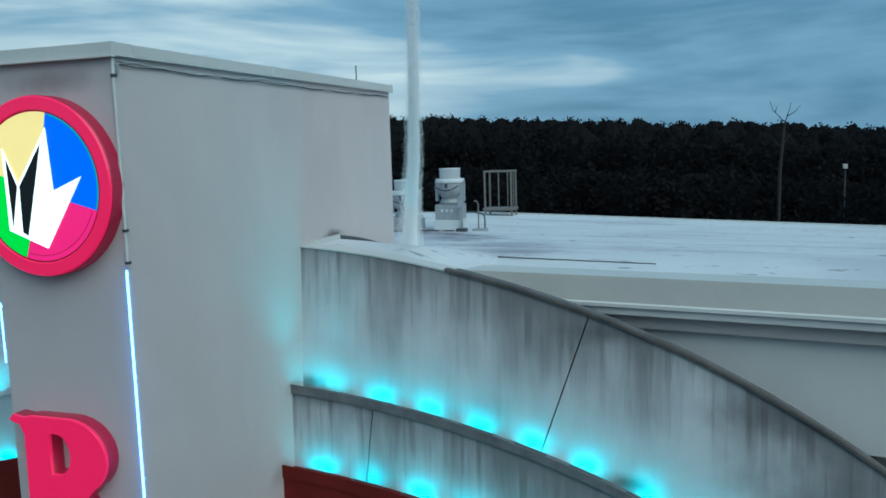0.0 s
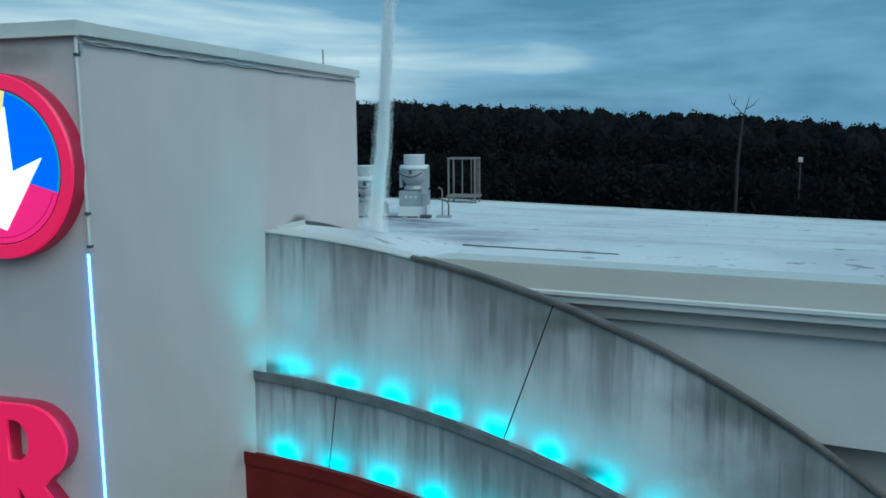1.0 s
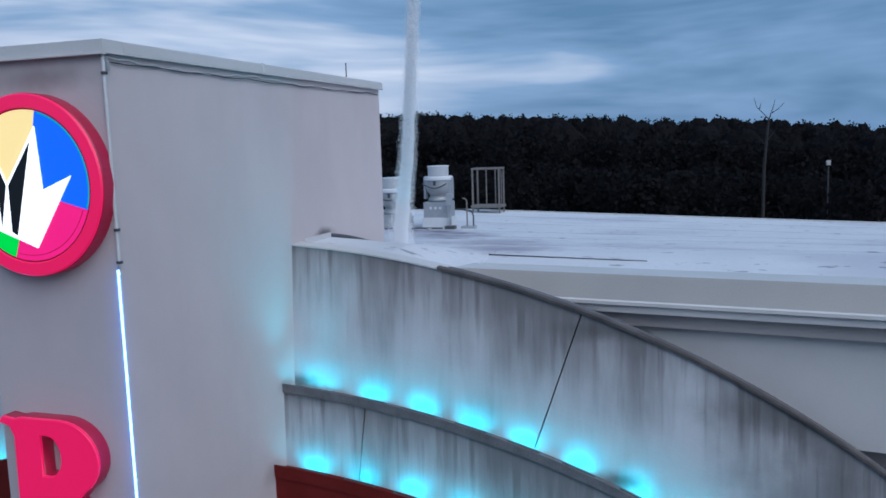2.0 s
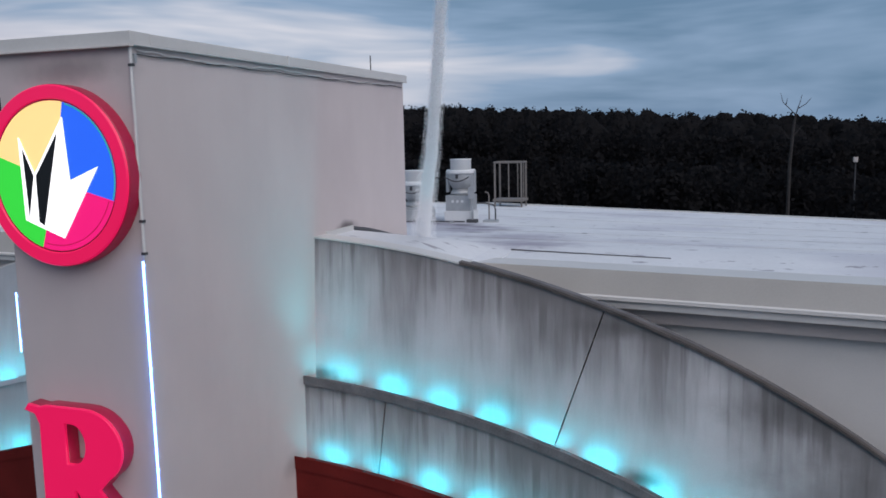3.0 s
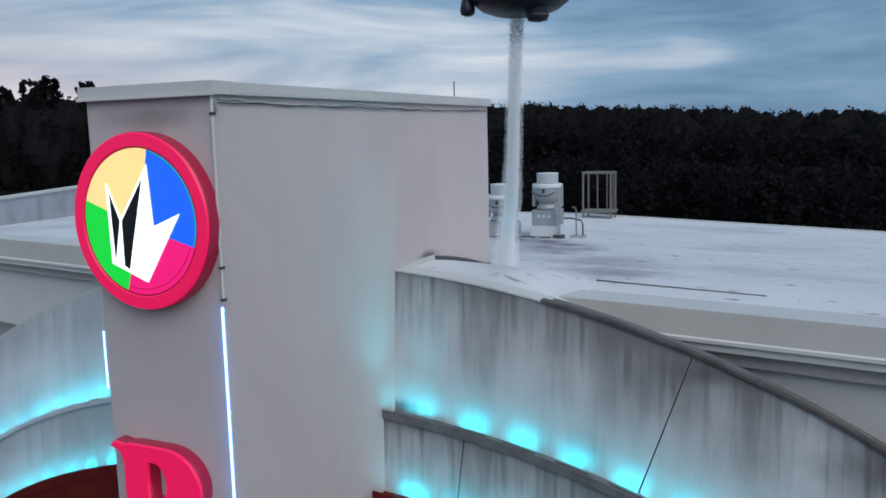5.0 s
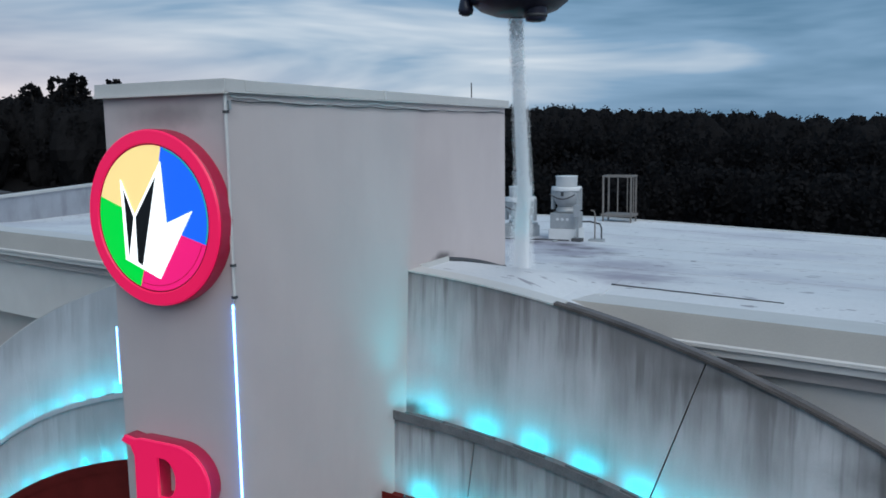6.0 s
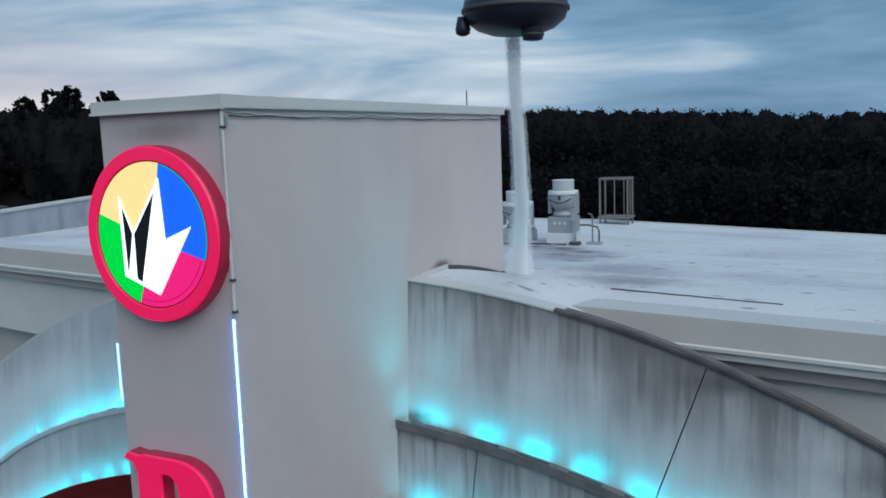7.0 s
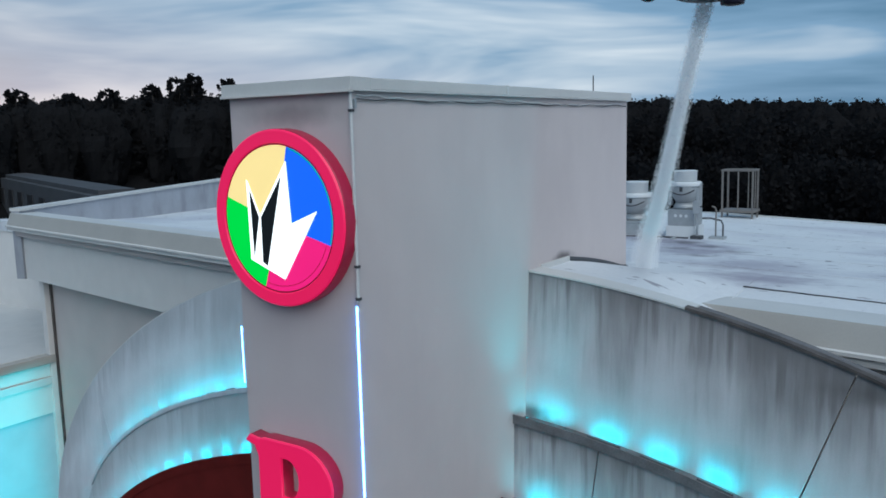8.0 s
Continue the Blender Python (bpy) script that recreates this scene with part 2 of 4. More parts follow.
add_roof_stains(ROOF)
# Roof dirt: grey ponding patches, then darker scuffs round the fans.
dark_marks(ROOF, (((-1.3, 11.0, -1.8), (1.2, 1.1, 1.4), 0.75), ((-0.5, 10.2, -1.8), (1.4, 0.9, 1.4), 0.7), ((-0.2, 8.8, -1.8), (1.3, 1.1, 1.4), 0.55), ((1.75, 5.7, -1.6), (1.2, 1.0, 1.4), 0.75), ((1.3, 7.4, -1.7), (1.3, 1.6, 1.4), 0.55), ((-0.1, 9.3, -1.75), (0.9, 1.2, 1.4), 0.6), ((-2.0, 11.4, -1.8), (0.9, 1.2, 1.4), 0.7)), (0.25, 0.22, 0.29))
dark_marks(ROOF, (((-1.6, 10.9, -1.8), (0.40, 0.7, 1.2), 0.75), ((-0.8, 10.8, -1.8), (0.45, 0.6, 1.2), 0.8), ((-0.2, 10.3, -1.8), (0.42, 0.5, 1.2), 0.65), ((-0.5, 9.4, -1.8), (0.45, 0.4, 1.2), 0.5), ((0.45, 9.5, -1.8), (0.40, 0.35, 1.2), 0.5), ((0.2, 8.3, -1.8), (0.45, 0.3, 1.2), 0.5)), (0.09, 0.075, 0.08))
MAROON = material("maroon_panel", (0.125, 0.014, 0.012), 0.7, 0, 0.2, 3, 0.1, 50, spec=0.1)
DARK = material("dark_opening", (0.03, 0.028, 0.03), 0.5, 0, 0.2, 3, 0.05, 50)
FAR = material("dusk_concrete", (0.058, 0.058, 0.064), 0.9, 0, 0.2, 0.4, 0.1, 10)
GALV = material("galvanised", (0.40, 0.41, 0.42), 0.45, 0.35, 0.15, 6, 0.05, 60)
WHITE_METAL = material("white_metal", (0.68, 0.685, 0.69), 0.45, 0.0, 0.06, 5, 0.03, 60)
RAIL = material("rail_metal", (0.19, 0.17, 0.155), 0.6, 0.1, 0.15, 5, 0.05, 60)
CABLE = material("cable", (0.06, 0.06, 0.065), 0.6, 0, 0.1, 5, 0, 60)
CONDUIT = material("conduit", (0.62, 0.61, 0.60), 0.5, 0.0, 0.1, 8, 0, 60)
BARK = material("bark", (0.05, 0.042, 0.036), 0.95, 0, 0.3, 4, 0.3, 30)
DEADWOOD = material("dead_wood", (0.034, 0.031, 0.031), 0.95, 0, 0.3, 4, 0.3, 30)
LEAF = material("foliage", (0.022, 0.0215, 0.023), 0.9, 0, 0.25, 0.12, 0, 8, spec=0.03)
LEAF_N, LEAF_L = LEAF.node_tree.nodes, LEAF.node_tree.links
leaf_back, leaf_mix = LEAF_N.new("ShaderNodeBsdfTranslucent"), LEAF_N.new("ShaderNodeMixShader")
LEAF_L.new(LEAF_N[LEAF["mix"]].outputs["Result"], leaf_back.inputs["Color"])
leaf_mix.inputs["Fac"].default_value = 0.45
LEAF_L.new(LEAF_N["Principled BSDF"].outputs["BSDF"], leaf_mix.inputs[1])
LEAF_L.new(leaf_back.outputs["BSDF"], leaf_mix.inputs[2])
LEAF_L.new(leaf_mix.outputs["Shader"], LEAF_N["Material Output"].inputs["Surface"])
NOZZLE = material("dark_plastic", (0.025, 0.024, 0.045), 0.4, 0, 0.2, 30, 0.05, 200)
GROUND = material("ground", (0.05, 0.05, 0.048), 0.95, 0, 0.3, 0.08, 0.1, 4)
SIGN_RED = material("sign_red", (0.62, 0.012, 0.075), 0.35, 0, 0.05, 4, 0, 50, emit=(0.80, 0.004, 0.09), strength=0.62)
SIGN_SIDE = material("sign_side", (0.36, 0.01, 0.05), 0.4, 0, 0.1, 4, 0.02, 50, emit=(0.5, 0.005, 0.05), strength=0.10)
YELLOW = material("lit_yellow", (0.9, 0.66, 0.26), 0.4, 0, 0.03, 3, 0, 50, emit=(1.0, 0.70, 0.27), strength=0.72)
BLUE = material("lit_blue", (0.02, 0.13, 0.75), 0.4, 0, 0.03, 3, 0, 50, emit=(0.02, 0.115, 0.80), strength=0.75)
GREEN = material("lit_green", (0.03, 0.6, 0.05), 0.4, 0, 0.03, 3, 0, 50, emit=(0.03, 0.62, 0.04), strength=0.75)
MAGENTA = material("lit_magenta", (0.75, 0.01, 0.16), 0.4, 0, 0.03, 3, 0, 50, emit=(0.85, 0.008, 0.17), strength=0.75)
WHITE_LIT = material("lit_white", (0.9, 0.9, 0.9), 0.4, 0, 0.02, 3, 0, 50, emit=(1, 1, 1), strength=1.1)
TEAL = material("lit_teal", (0.02, 0.35, 0.30), 0.4, 0, 0.03, 3, 0, 50, emit=(0.02, 0.36, 0.30), strength=0.7)
BLACK = material("black_vinyl", (0.012, 0.012, 0.012), 0.4, 0, 0.05, 3, 0, 50)
NEON = material("neon_tube", (0.7, 0.9, 1.0), 0.3, 0, 0.02, 3, 0, 50, emit=(0.13, 0.33, 1.0), strength=9.0)
LED = material("led_lens", (0.5, 0.9, 0.9), 0.3, 0, 0.02, 3, 0, 50, emit=(0.002, 0.74, 0.94), strength=48.0)
LED_SMALL = material("small_led_lens", (0.5, 0.9, 0.9), 0.3, 0, 0.02, 3, 0, 50, emit=(0.002, 0.74, 0.94), strength=85.0)
FLOOD = material("flood_lens", (0.5, 0.9, 0.9), 0.3, 0, 0.02, 3, 0, 50, emit=(0.002, 0.80, 0.90), strength=60.0)

# ---- mesh helpers ----


def mesh_of(name, bm):
    me = bpy.data.meshes.new(name)
    bm.normal_update()
    bm.to_mesh(me)
    bm.free()
    return me


def part(name, bm, mat, parent=None, label="", smooth=False):
    """Links a bmesh as one mesh object, under a thing or a part."""
    me = mesh_of(name, bm)
    me.materials.append(mat)
    if smooth:
        for p in me.polygons:
            p.use_smooth = True
    ob = new(name, me)
    if parent:
        ob.parent = parent
        ob.matrix_parent_inverse = parent.matrix_world.inverted() if parent.type != "EMPTY" else Matrix.Translation(-parent.location)
    if label:
        ob["label"] = label
    return ob


def thing(name, at, label, category, group="", kind=""):
    ob = new(name)
    ob.location = at
    ob.empty_display_size = 0.2
    return tagged(ob, label, category, group, kind)


def box(bm, x0, x1, y0, y1, z0, z1, bevel=0.0):
    r = bmesh.ops.create_cube(bm, size=1)
    bmesh.ops.transform(bm, matrix=Matrix.LocRotScale(((x0 + x1) / 2, (y0 + y1) / 2, (z0 + z1) / 2), None, (x1 - x0, y1 - y0, z1 - z0)), verts=r["verts"])
    if bevel:
        es = list({e for v in r["verts"] for e in v.link_edges})
        bmesh.ops.bevel(bm, geom=es, offset=bevel, segments=2, affect="EDGES", profile=0.5)
    return bm


def boxed(*a, bevel=0.0):
    return box(bmesh.new(), *a, bevel=bevel)


def tube(bm, pts, r0, r1=None, seg=8):
    """A round bar along points, from radius r0 to r1."""
    r1 = r0 if r1 is None else r1
    pts = [Vector(p) for p in pts]
    rings = []
    for i, p in enumerate(pts):
        d = (pts[min(i + 1, len(pts) - 1)] - pts[max(i - 1, 0)]).normalized()
        a = d.orthogonal().normalized() if abs(d.z) > 0.95 else d.cross(Vector((0, 0, 1))).normalized()
        c = d.cross(a)
        r = r0 + (r1 - r0) * i / max(1, len(pts) - 1)
        rings.append([bm.verts.new(p + r * (math.cos(k * 2 * math.pi / seg) * a + math.sin(k * 2 * math.pi / seg) * c)) for k in range(seg)])
    for A, B in zip(rings, rings[1:]):
        for k in range(seg):
            bm.faces.new((A[k], A[(k + 1) % seg], B[(k + 1) % seg], B[k]))
    bm.faces.new(rings[0][::-1])
    bm.faces.new(rings[-1])
    bmesh.ops.recalc_face_normals(bm, faces=bm.faces)
    return bm


def lathe(profile, seg=28, at=(0, 0, 0)):
    """Turns (radius, height) points round a vertical axis."""
    bm = bmesh.new()
    rings = [[bm.verts.new((at[0] + r * math.cos(2 * math.pi * k / seg), at[1] + r * math.sin(2 * math.pi * k / seg), at[2] + z)) for k in range(seg)] for r, z in profile]
    for A, B in zip(rings, rings[1:]):
        for k in range(seg):
            bm.faces.new((A[k], A[(k + 1) % seg], B[(k + 1) % seg], B[k]))
    bm.faces.new(rings[0][::-1])
    bm.faces.new(rings[-1])
    bmesh.ops.recalc_face_normals(bm, faces=bm.faces)
    return bm


def slab(points, y0, y1):
    """A polygon in x and z, from depth y0 to y1."""
    bm = bmesh.new()
    f = bm.faces.new([bm.verts.new((x, y0, z)) for x, z in points])
    r = bmesh.ops.extrude_face_region(bm, geom=[f])
    bmesh.ops.translate(bm, vec=(0, y1 - y0, 0), verts=[v for v in r["geom"] if isinstance(v, bmesh.types.BMVert)])
    bmesh.ops.recalc_face_normals(bm, faces=bm.faces)
    return bm


# ---- ground, forest floor ----
bm = bmesh.new()
for x, y in ((-900, -900), (900, -900), (900, 900), (-900, 900)):
    bm.verts.new((x, y, -9.5))
bm.faces.new(bm.verts)
tagged(part("ground", bm, GROUND), "dark asphalt and grass round the building", "ground", kind="structure")

# ---- arched facade ----
CX = -0.95


def arc(cx, top, left, right):
    """An arch of two half ellipses, each given by its half width and height, about cx."""
    def z(x):
        half, rise = right if x > cx else left
        d = min(0.999, abs(x - cx) / half)
        return top - rise * (1 - math.sqrt(1 - d * d))
    return z


z_top = arc(CX, -1.17, (8.75, 5.52), (10.4, 8.3))
z_ledge = arc(CX, -2.675, (7.3, 3.59), (8.9, 6.2))
z_low = arc(CX, -3.50, (7.0, 3.7), (7.9, 5.0))


def under(fn, dz):
    """The same arc, lower by dz."""
    return lambda x: fn(x) - dz


z_brown = arc(CX, -4.2, (6.40, 3.10), (7.0, 4.2))


def band(x0, x1, upper, lower, y0, y1, n, lean0=0.0, lean1=0.0, tilt=0.0):
    """A wall panel between two arcs, with depth; its ends may lean, and its foot stand forward by tilt. UV: metres along and metres below the upper arc."""
    bm = bmesh.new()
    uvl = bm.loops.layers.uv.new("UVMap")
    m = 6
    front, back = {}, {}
    for i in range(n + 1):
        for j in range(m + 1):
            f, g = j / m, i / n
            x = (x0 + lean0 * f) * (1 - g) + (x1 + lean1 * f) * g
            z = upper(x) + (lower(x) - upper(x)) * f
            front[i, j] = bm.verts.new((x, y0 - tilt * f, z))
            back[i, j] = bm.verts.new((x, y1 - tilt * f, z))
    depth = {}
    for (i, j), v in list(front.items()):
        depth[v] = (v.co.x, upper(v.co.x) - v.co.z)
    for (i, j), v in list(back.items()):
        depth[v] = (v.co.x, upper(v.co.x) - v.co.z)
    for i in range(n):
        for j in range(m):
            bm.faces.new((front[i, j], front[i, j + 1], front[i + 1, j + 1], front[i + 1, j]))
            bm.faces.new((back[i, j], back[i + 1, j], back[i + 1, j + 1], back[i, j + 1]))
        bm.faces.new((front[i, 0], front[i + 1, 0], back[i + 1, 0], back[i, 0]))
        bm.faces.new((front[i, m], back[i, m], back[i + 1, m], front[i + 1, m]))
    for i in (0, n):
        for j in range(m):
            q = (front[i, j], back[i, j], back[i, j + 1], front[i, j + 1])
            bm.faces.new(q if i == 0 else q[::-1])
    for f in bm.faces:
        for lo in f.loops:
            lo[uvl].uv = depth[lo.vert]
    bmesh.ops.recalc_face_normals(bm, faces=bm.faces)
    return bm


wall_arch = thing("wall_arch", (CX, 2.9, -9.5), "arched grey stucco entrance facade with dark run-off streaks", "wall", kind="structure")


def strip(fn, x0, x1, y0, y1, dz0, dz1, n):
    """A bar with a rectangular section that follows an arc."""
    bm = bmesh.new()
    rings = []
    for i in range(n + 1):
        x = x0 + (x1 - x0) * i / n
        z = fn(x)
        rings.append([bm.verts.new((x, y, z + d)) for y, d in ((y0, dz0), (y1, dz0), (y1, dz1), (y0, dz1))])
    for A, B in zip(rings, rings[1:]):
        for k in range(4):
            bm.faces.new((A[k], A[(k + 1) % 4], B[(k + 1) % 4], B[k]))
    bm.faces.new(rings[0][::-1])
    bm.faces.new(rings[-1])
    bmesh.ops.recalc_face_normals(bm, faces=bm.faces)
    return bm


TL, TR = -1.345, 0.0


def foot(fn, dz, lim=99.0, floor=-9.4):
    """The lower edge of a panel: an arc, or the ground beyond lim to the left."""
    return lambda x: fn(x) + dz if x > -lim else floor


G = 0.007
for a, b2, l0, l1 in ((TR, 3.25 - G, 0, -0.50), (3.25 + G, 6.4 - G, -0.50, -0.9), (6.4 + G, 9.3, -0.9, -0.9)):
    part("upper_panel", band(a, b2, z_top, foot(z_ledge, -0.1), 2.88, 3.08, 40, l0, l1, 0.11), ARCH, wall_arch)
for a, b2, l0, l1 in ((-6.85 + 0.0025, TL, 0.5, 0), (-8.2 + 0.0025, -6.85 - 0.0025, 0.6, 0.5), (-9.68, -8.2 - 0.0025, 0, 0.6)):
    part("upper_panel", band(a, b2, z_top, foot(z_ledge, -0.1, 8.03), 2.88, 3.08, 60, l0, l1, 0.11), ARCH_PALE, wall_arch)
for a, b2, l0, l1 in ((TR, 0.97 - G, 0, -0.10), (0.97 + G, 4.3 - G, -0.10, -0.2), (4.3 + G, 7.9, -0.2, 0)):
    part("lower_panel", band(a, b2, under(z_ledge, 0.092), foot(z_low, -0.12), 2.51, 2.72, 30, l0, l1, 0.03), ARCH, wall_arch)
for a, b2, l0, l1 in ((-4.85 + 0.0025, TL, 0.25, 0), (-7.0 + 0.0025, -4.85 - 0.0025, 0.5, 0.25), (-8.23, -7.0 - 0.0025, 0, 0.5)):
    part("lower_panel", band(a, b2, under(z_ledge, 0.064), foot(z_low, -0.12, 7.73), 2.51, 2.72, 40, l0, l1, 0.03), ARCH_PALE, wall_arch)
for x0, x1, rim, lip, deep in ((TR, 6.7, LEDGE, 0.02, 0.088), (-7.93, TL, PALE_RIM, 0.006, 0.060)):
    part("maroon_fascia", band(x0, x1, under(z_low, 0.09), z_brown, 2.22, 2.475, 40), MAROON, wall_arch, "dark maroon painted arched fascia")
    shelf = part("ledge", strip(z_ledge, x0, min(x1, 7.8) if x0 >= 0 else x1, 2.497, 2.775, -deep, 0.008 - deep, 60), rim, wall_arch, "narrow ledge under the upper wall")
    part("ledge_lip", strip(z_ledge, x0, min(x1, 7.8) if x0 >= 0 else x1, 2.48, 2.496, lip - deep - 0.01, lip, 60), rim, shelf, "thin lip of the ledge")
    part("fascia_lip", strip(z_low, x0, x1, 2.203, 2.219, -0.12, 0.02, 40), MAROON, wall_arch)
part("top_coping", strip(z_top, 1.72, 9.3, 2.85, 2.955, 0.002, 0.034, 60), EDGE, wall_arch, "dirt-blackened coping")
part("back_flashing", strip(z_top, 1.79, 9.3, 2.96, 3.14, 0.002, 0.012, 60), LEDGE, wall_arch, "dirty flashing behind the coping")
part("top_flashing", strip(z_top, TR + 0.003, 1.78, 2.865, 3.14, 0.002, 0.02, 20), COPING, wall_arch, "white membrane flashing")
part("top_flashing", strip(z_top, -9.65, TL - 0.003, 2.883, 3.14, 0.002, 0.02, 80), COPING, wall_arch, "thin pale flashing")
# Solid near-black box; the shade inside the arch opening is its colour.
part("shade_fill", boxed(-7.93, 7.6, 2.84, 3.04, -9.5, -4.8), DARK, wall_arch)

# ---- sign tower ----
tower = thing("sign_tower", (-0.67, 2.5, -9.5), "tall beige stucco sign tower with pale metal coping", "tower")
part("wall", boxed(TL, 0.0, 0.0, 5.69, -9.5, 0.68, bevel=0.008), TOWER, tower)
# coping pieces: front with a slight crown, long side in two lengths, left side and back
bm = bmesh.new()
rings = []
for x, up in ((TL - 0.045, 0.0), (-0.70, 0.0), (0.045, 0.0)):
    rings.append([bm.verts.new((x, y, z)) for y, z in ((-0.045, 0.674), (0.20, 0.674), (0.20, 0.765 + up), (-0.04, 0.768 + up))])
for A, B in zip(rings, rings[1:]):
    for k in range(4):
        bm.faces.new((A[k], A[(k + 1) % 4], B[(k + 1) % 4], B[k]))
bm.faces.new(rings[0][::-1])
bm.faces.new(rings[-1])
bmesh.ops.recalc_face_normals(bm, faces=bm.faces)
part("front_coping", bm, COPING, tower, "pale folded metal coping")
for y0, y1 in ((0.204, 2.39), (2.40, 5.735)):
    part("side_coping", boxed(-0.2, 0.045, y0, y1, 0.674, 0.765, bevel=0.005), COPING, tower, "pale folded metal coping")
    part("side_coping", boxed(TL - 0.045, TL + 0.2, y0, y1, 0.674, 0.765, bevel=0.005), COPING, tower, "pale folded metal coping")
part("joint_cover", boxed(-0.205, 0.05, 2.375, 2.412, 0.668, 0.77), CONDUIT, tower)
part("drip_edge", boxed(0.012, 0.05, -0.05, 5.74, 0.662, 0.673), CONDUIT, tower)
part("drip_edge", boxed(TL - 0.05, 0.05, -0.060, -0.012, 0.652, 0.673), TRIM, tower, "white drip edge")
part("tower_cap", boxed(TL + 0.2, -0.2, 0.2, 5.5, 0.68, 0.70), ROOF, tower)
part("rod", tube(bmesh.new(), [(-0.03, 4.66, 0.76), (-0.03, 4.66, 0.96)], 0.008), CABLE, tower, "thin dark rod")
# conduit down the corner, with clips, and loose cables under the coping
part("conduit", tube(bmesh.new(), [(0.016, -0.012, 0.66), (0.016, -0.012, -1.0)], 0.014), CONDUIT, tower, "pale vertical conduit")
for z in (0.5, -0.72, -0.98):
    part("clip", boxed(0.001, 0.036, -0.03, 0.008, z, z + 0.022), CABLE, tower)
part("junction", boxed(0.001, 0.03, 0.02, 0.045, 0.53, 0.60), GALV, tower)
for dz, sag, y0, y1 in ((0.0, 0.035, 0.06, 2.35), (-0.01, 0.03, 2.35, 5.45), (-0.035, 0.012, 0.06, 5.6)):
    pts = [(0.018, y0 + (y1 - y0) * i / 24, 0.635 + dz - sag * math.sin(math.pi * i / 24) - 0.008 * math.sin(i * 1.9)) for i in range(25)]
    part("cable", tube(bmesh.new(), pts, 0.0055, seg=6), CONDUIT if dz > -0.02 else CABLE, tower, "loose cable sagging under the coping")
# base flashing where the tower meets the roof
part("base_flashing", slab([(0.0, -1.16), (0.03, -1.16), (0.03, -1.24), (0.0, -1.24)], 3.14, 3.85), COPING, tower)

# ---- lit tubes on the tower's edges ----
for x, y, z0, z1 in ((0.012, -0.03, -4.6, -1.03), (TL - 0.02, 0.0, -1.87, -1.345)):
    neon = thing("neon_tube", (x, y, z0), "glowing pale blue neon tube on the tower edge", "neon light", "edge neon tubes")
    glass = part("tube", tube(bmesh.new(), [(x, y, z0), (x, y, z1)], 0.0085 if x > -1 else 0.006), NEON, neon, "glowing blue-white glass tube")
    for z in np.linspace(z0 + 0.1, z1 - 0.03, max(2, int((z1 - z0) / 0.6))):
        part("holder", boxed(x - 0.014, x + 0.010, y + 0.011, y + 0.03, z - 0.012, z + 0.012), CONDUIT, glass)

# ---- round sign ----
DX, DZ, DR = -0.705, -0.343, 0.733
disc = thing("round_sign", (DX, 0.0, DZ), "round red-rimmed illuminated sign with four coloured quarters", "sign")


def ring_y(r_in, r_out, y_front, y_back, seg=72):
    bm = bmesh.new()
    prof = ((r_out, y_back), (r_out, y_front + 0.012), (r_out - 0.012, y_front), (r_in + 0.008, y_front), (r_in, y_front + 0.008), (r_in, y_back))
    rg = [[bm.verts.new((DX + r * math.cos(2 * math.pi * k / seg), y, DZ + r * math.sin(2 * math.pi * k / seg))) for k in range(seg)] for r, y in prof]
    for i in range(len(rg)):
        A, B = rg[i], rg[(i + 1) % len(rg)]
        for k in range(seg):
            bm.faces.new((A[k], B[k], B[(k + 1) % seg], A[(k + 1) % seg]))
    bmesh.ops.recalc_face_normals(bm, faces=bm.faces)
    return bm


part("can", ring_y(0.612, DR, -0.1350, -0.002), SIGN_SIDE, disc, "deep red sign can")
part("rim", ring_y(0.616, DR - 0.004, -0.1500, -0.1360), SIGN_RED, disc, "bright red rim")
part("gap_ring", ring_y(0.604, 0.616, -0.1400, -0.02), SIGN_SIDE, disc)
C0 = (0.0, -0.04)


def sector(a0, a1, r):
    pts = [C0] + [(r * math.cos(radians(a)), r * math.sin(radians(a))) for a in np.linspace(a0, a1, 25)]
    return slab([(DX + x, DZ + z) for x, z in pts], -0.1380, -0.03)


for a0, a1, mat, lb in ((77, 163.5, YELLOW, "lit pale yellow quarter"), (-19, 77, BLUE, "lit blue quarter"), (-107, -19, MAGENTA, "lit magenta quarter"), (163.5, 253, GREEN, "lit green quarter")):
    part("quarter", sector(a0, a1, 0.602), mat, disc, lb)


def arc_line(a0, a1, r0, r1):
    """A thin bow on the sign's face between two angles."""
    angles = [radians(a) for a in np.linspace(a0, a1, 25)]
    pts = [(r1 * math.cos(a), r1 * math.sin(a)) for a in angles] + [(r0 * math.cos(a), r0 * math.sin(a)) for a in angles[::-1]]
    return slab([(DX + x, DZ + z) for x, z in pts], -0.1405, -0.1385)


part("edge_line", arc_line(-105, -21, 0.556, 0.561), SIGN_SIDE, disc, "fine dark red line")
part("edge_line", arc_line(-18, 74, 0.588, 0.600), TEAL, disc, "teal edge of the blue quarter")
SH = [(-0.335, 0.316), (-0.197, 0.02), (0.125, 0.47), (0.156, -0.034), (0.441, 0.075), (0.058, -0.499), (-0.324, -0.356)]
part("spiked_shape", slab([(DX + x, DZ + z) for x, z in SH], -0.1460, -0.1385), WHITE_LIT, disc, "white spiked shape")
for tri in ([(-0.30, 0.232), (-0.204, 0.005), (-0.28, -0.329)], [(-0.180, 0.006), (0.068, 0.347), (-0.13, -0.398), (-0.182, -0.369)]):
    part("black_blade", slab([(DX + x, DZ + z) for x, z in tri], -0.1490, -0.1462), BLACK, disc, "black pointed blade")

# ---- channel letter ----


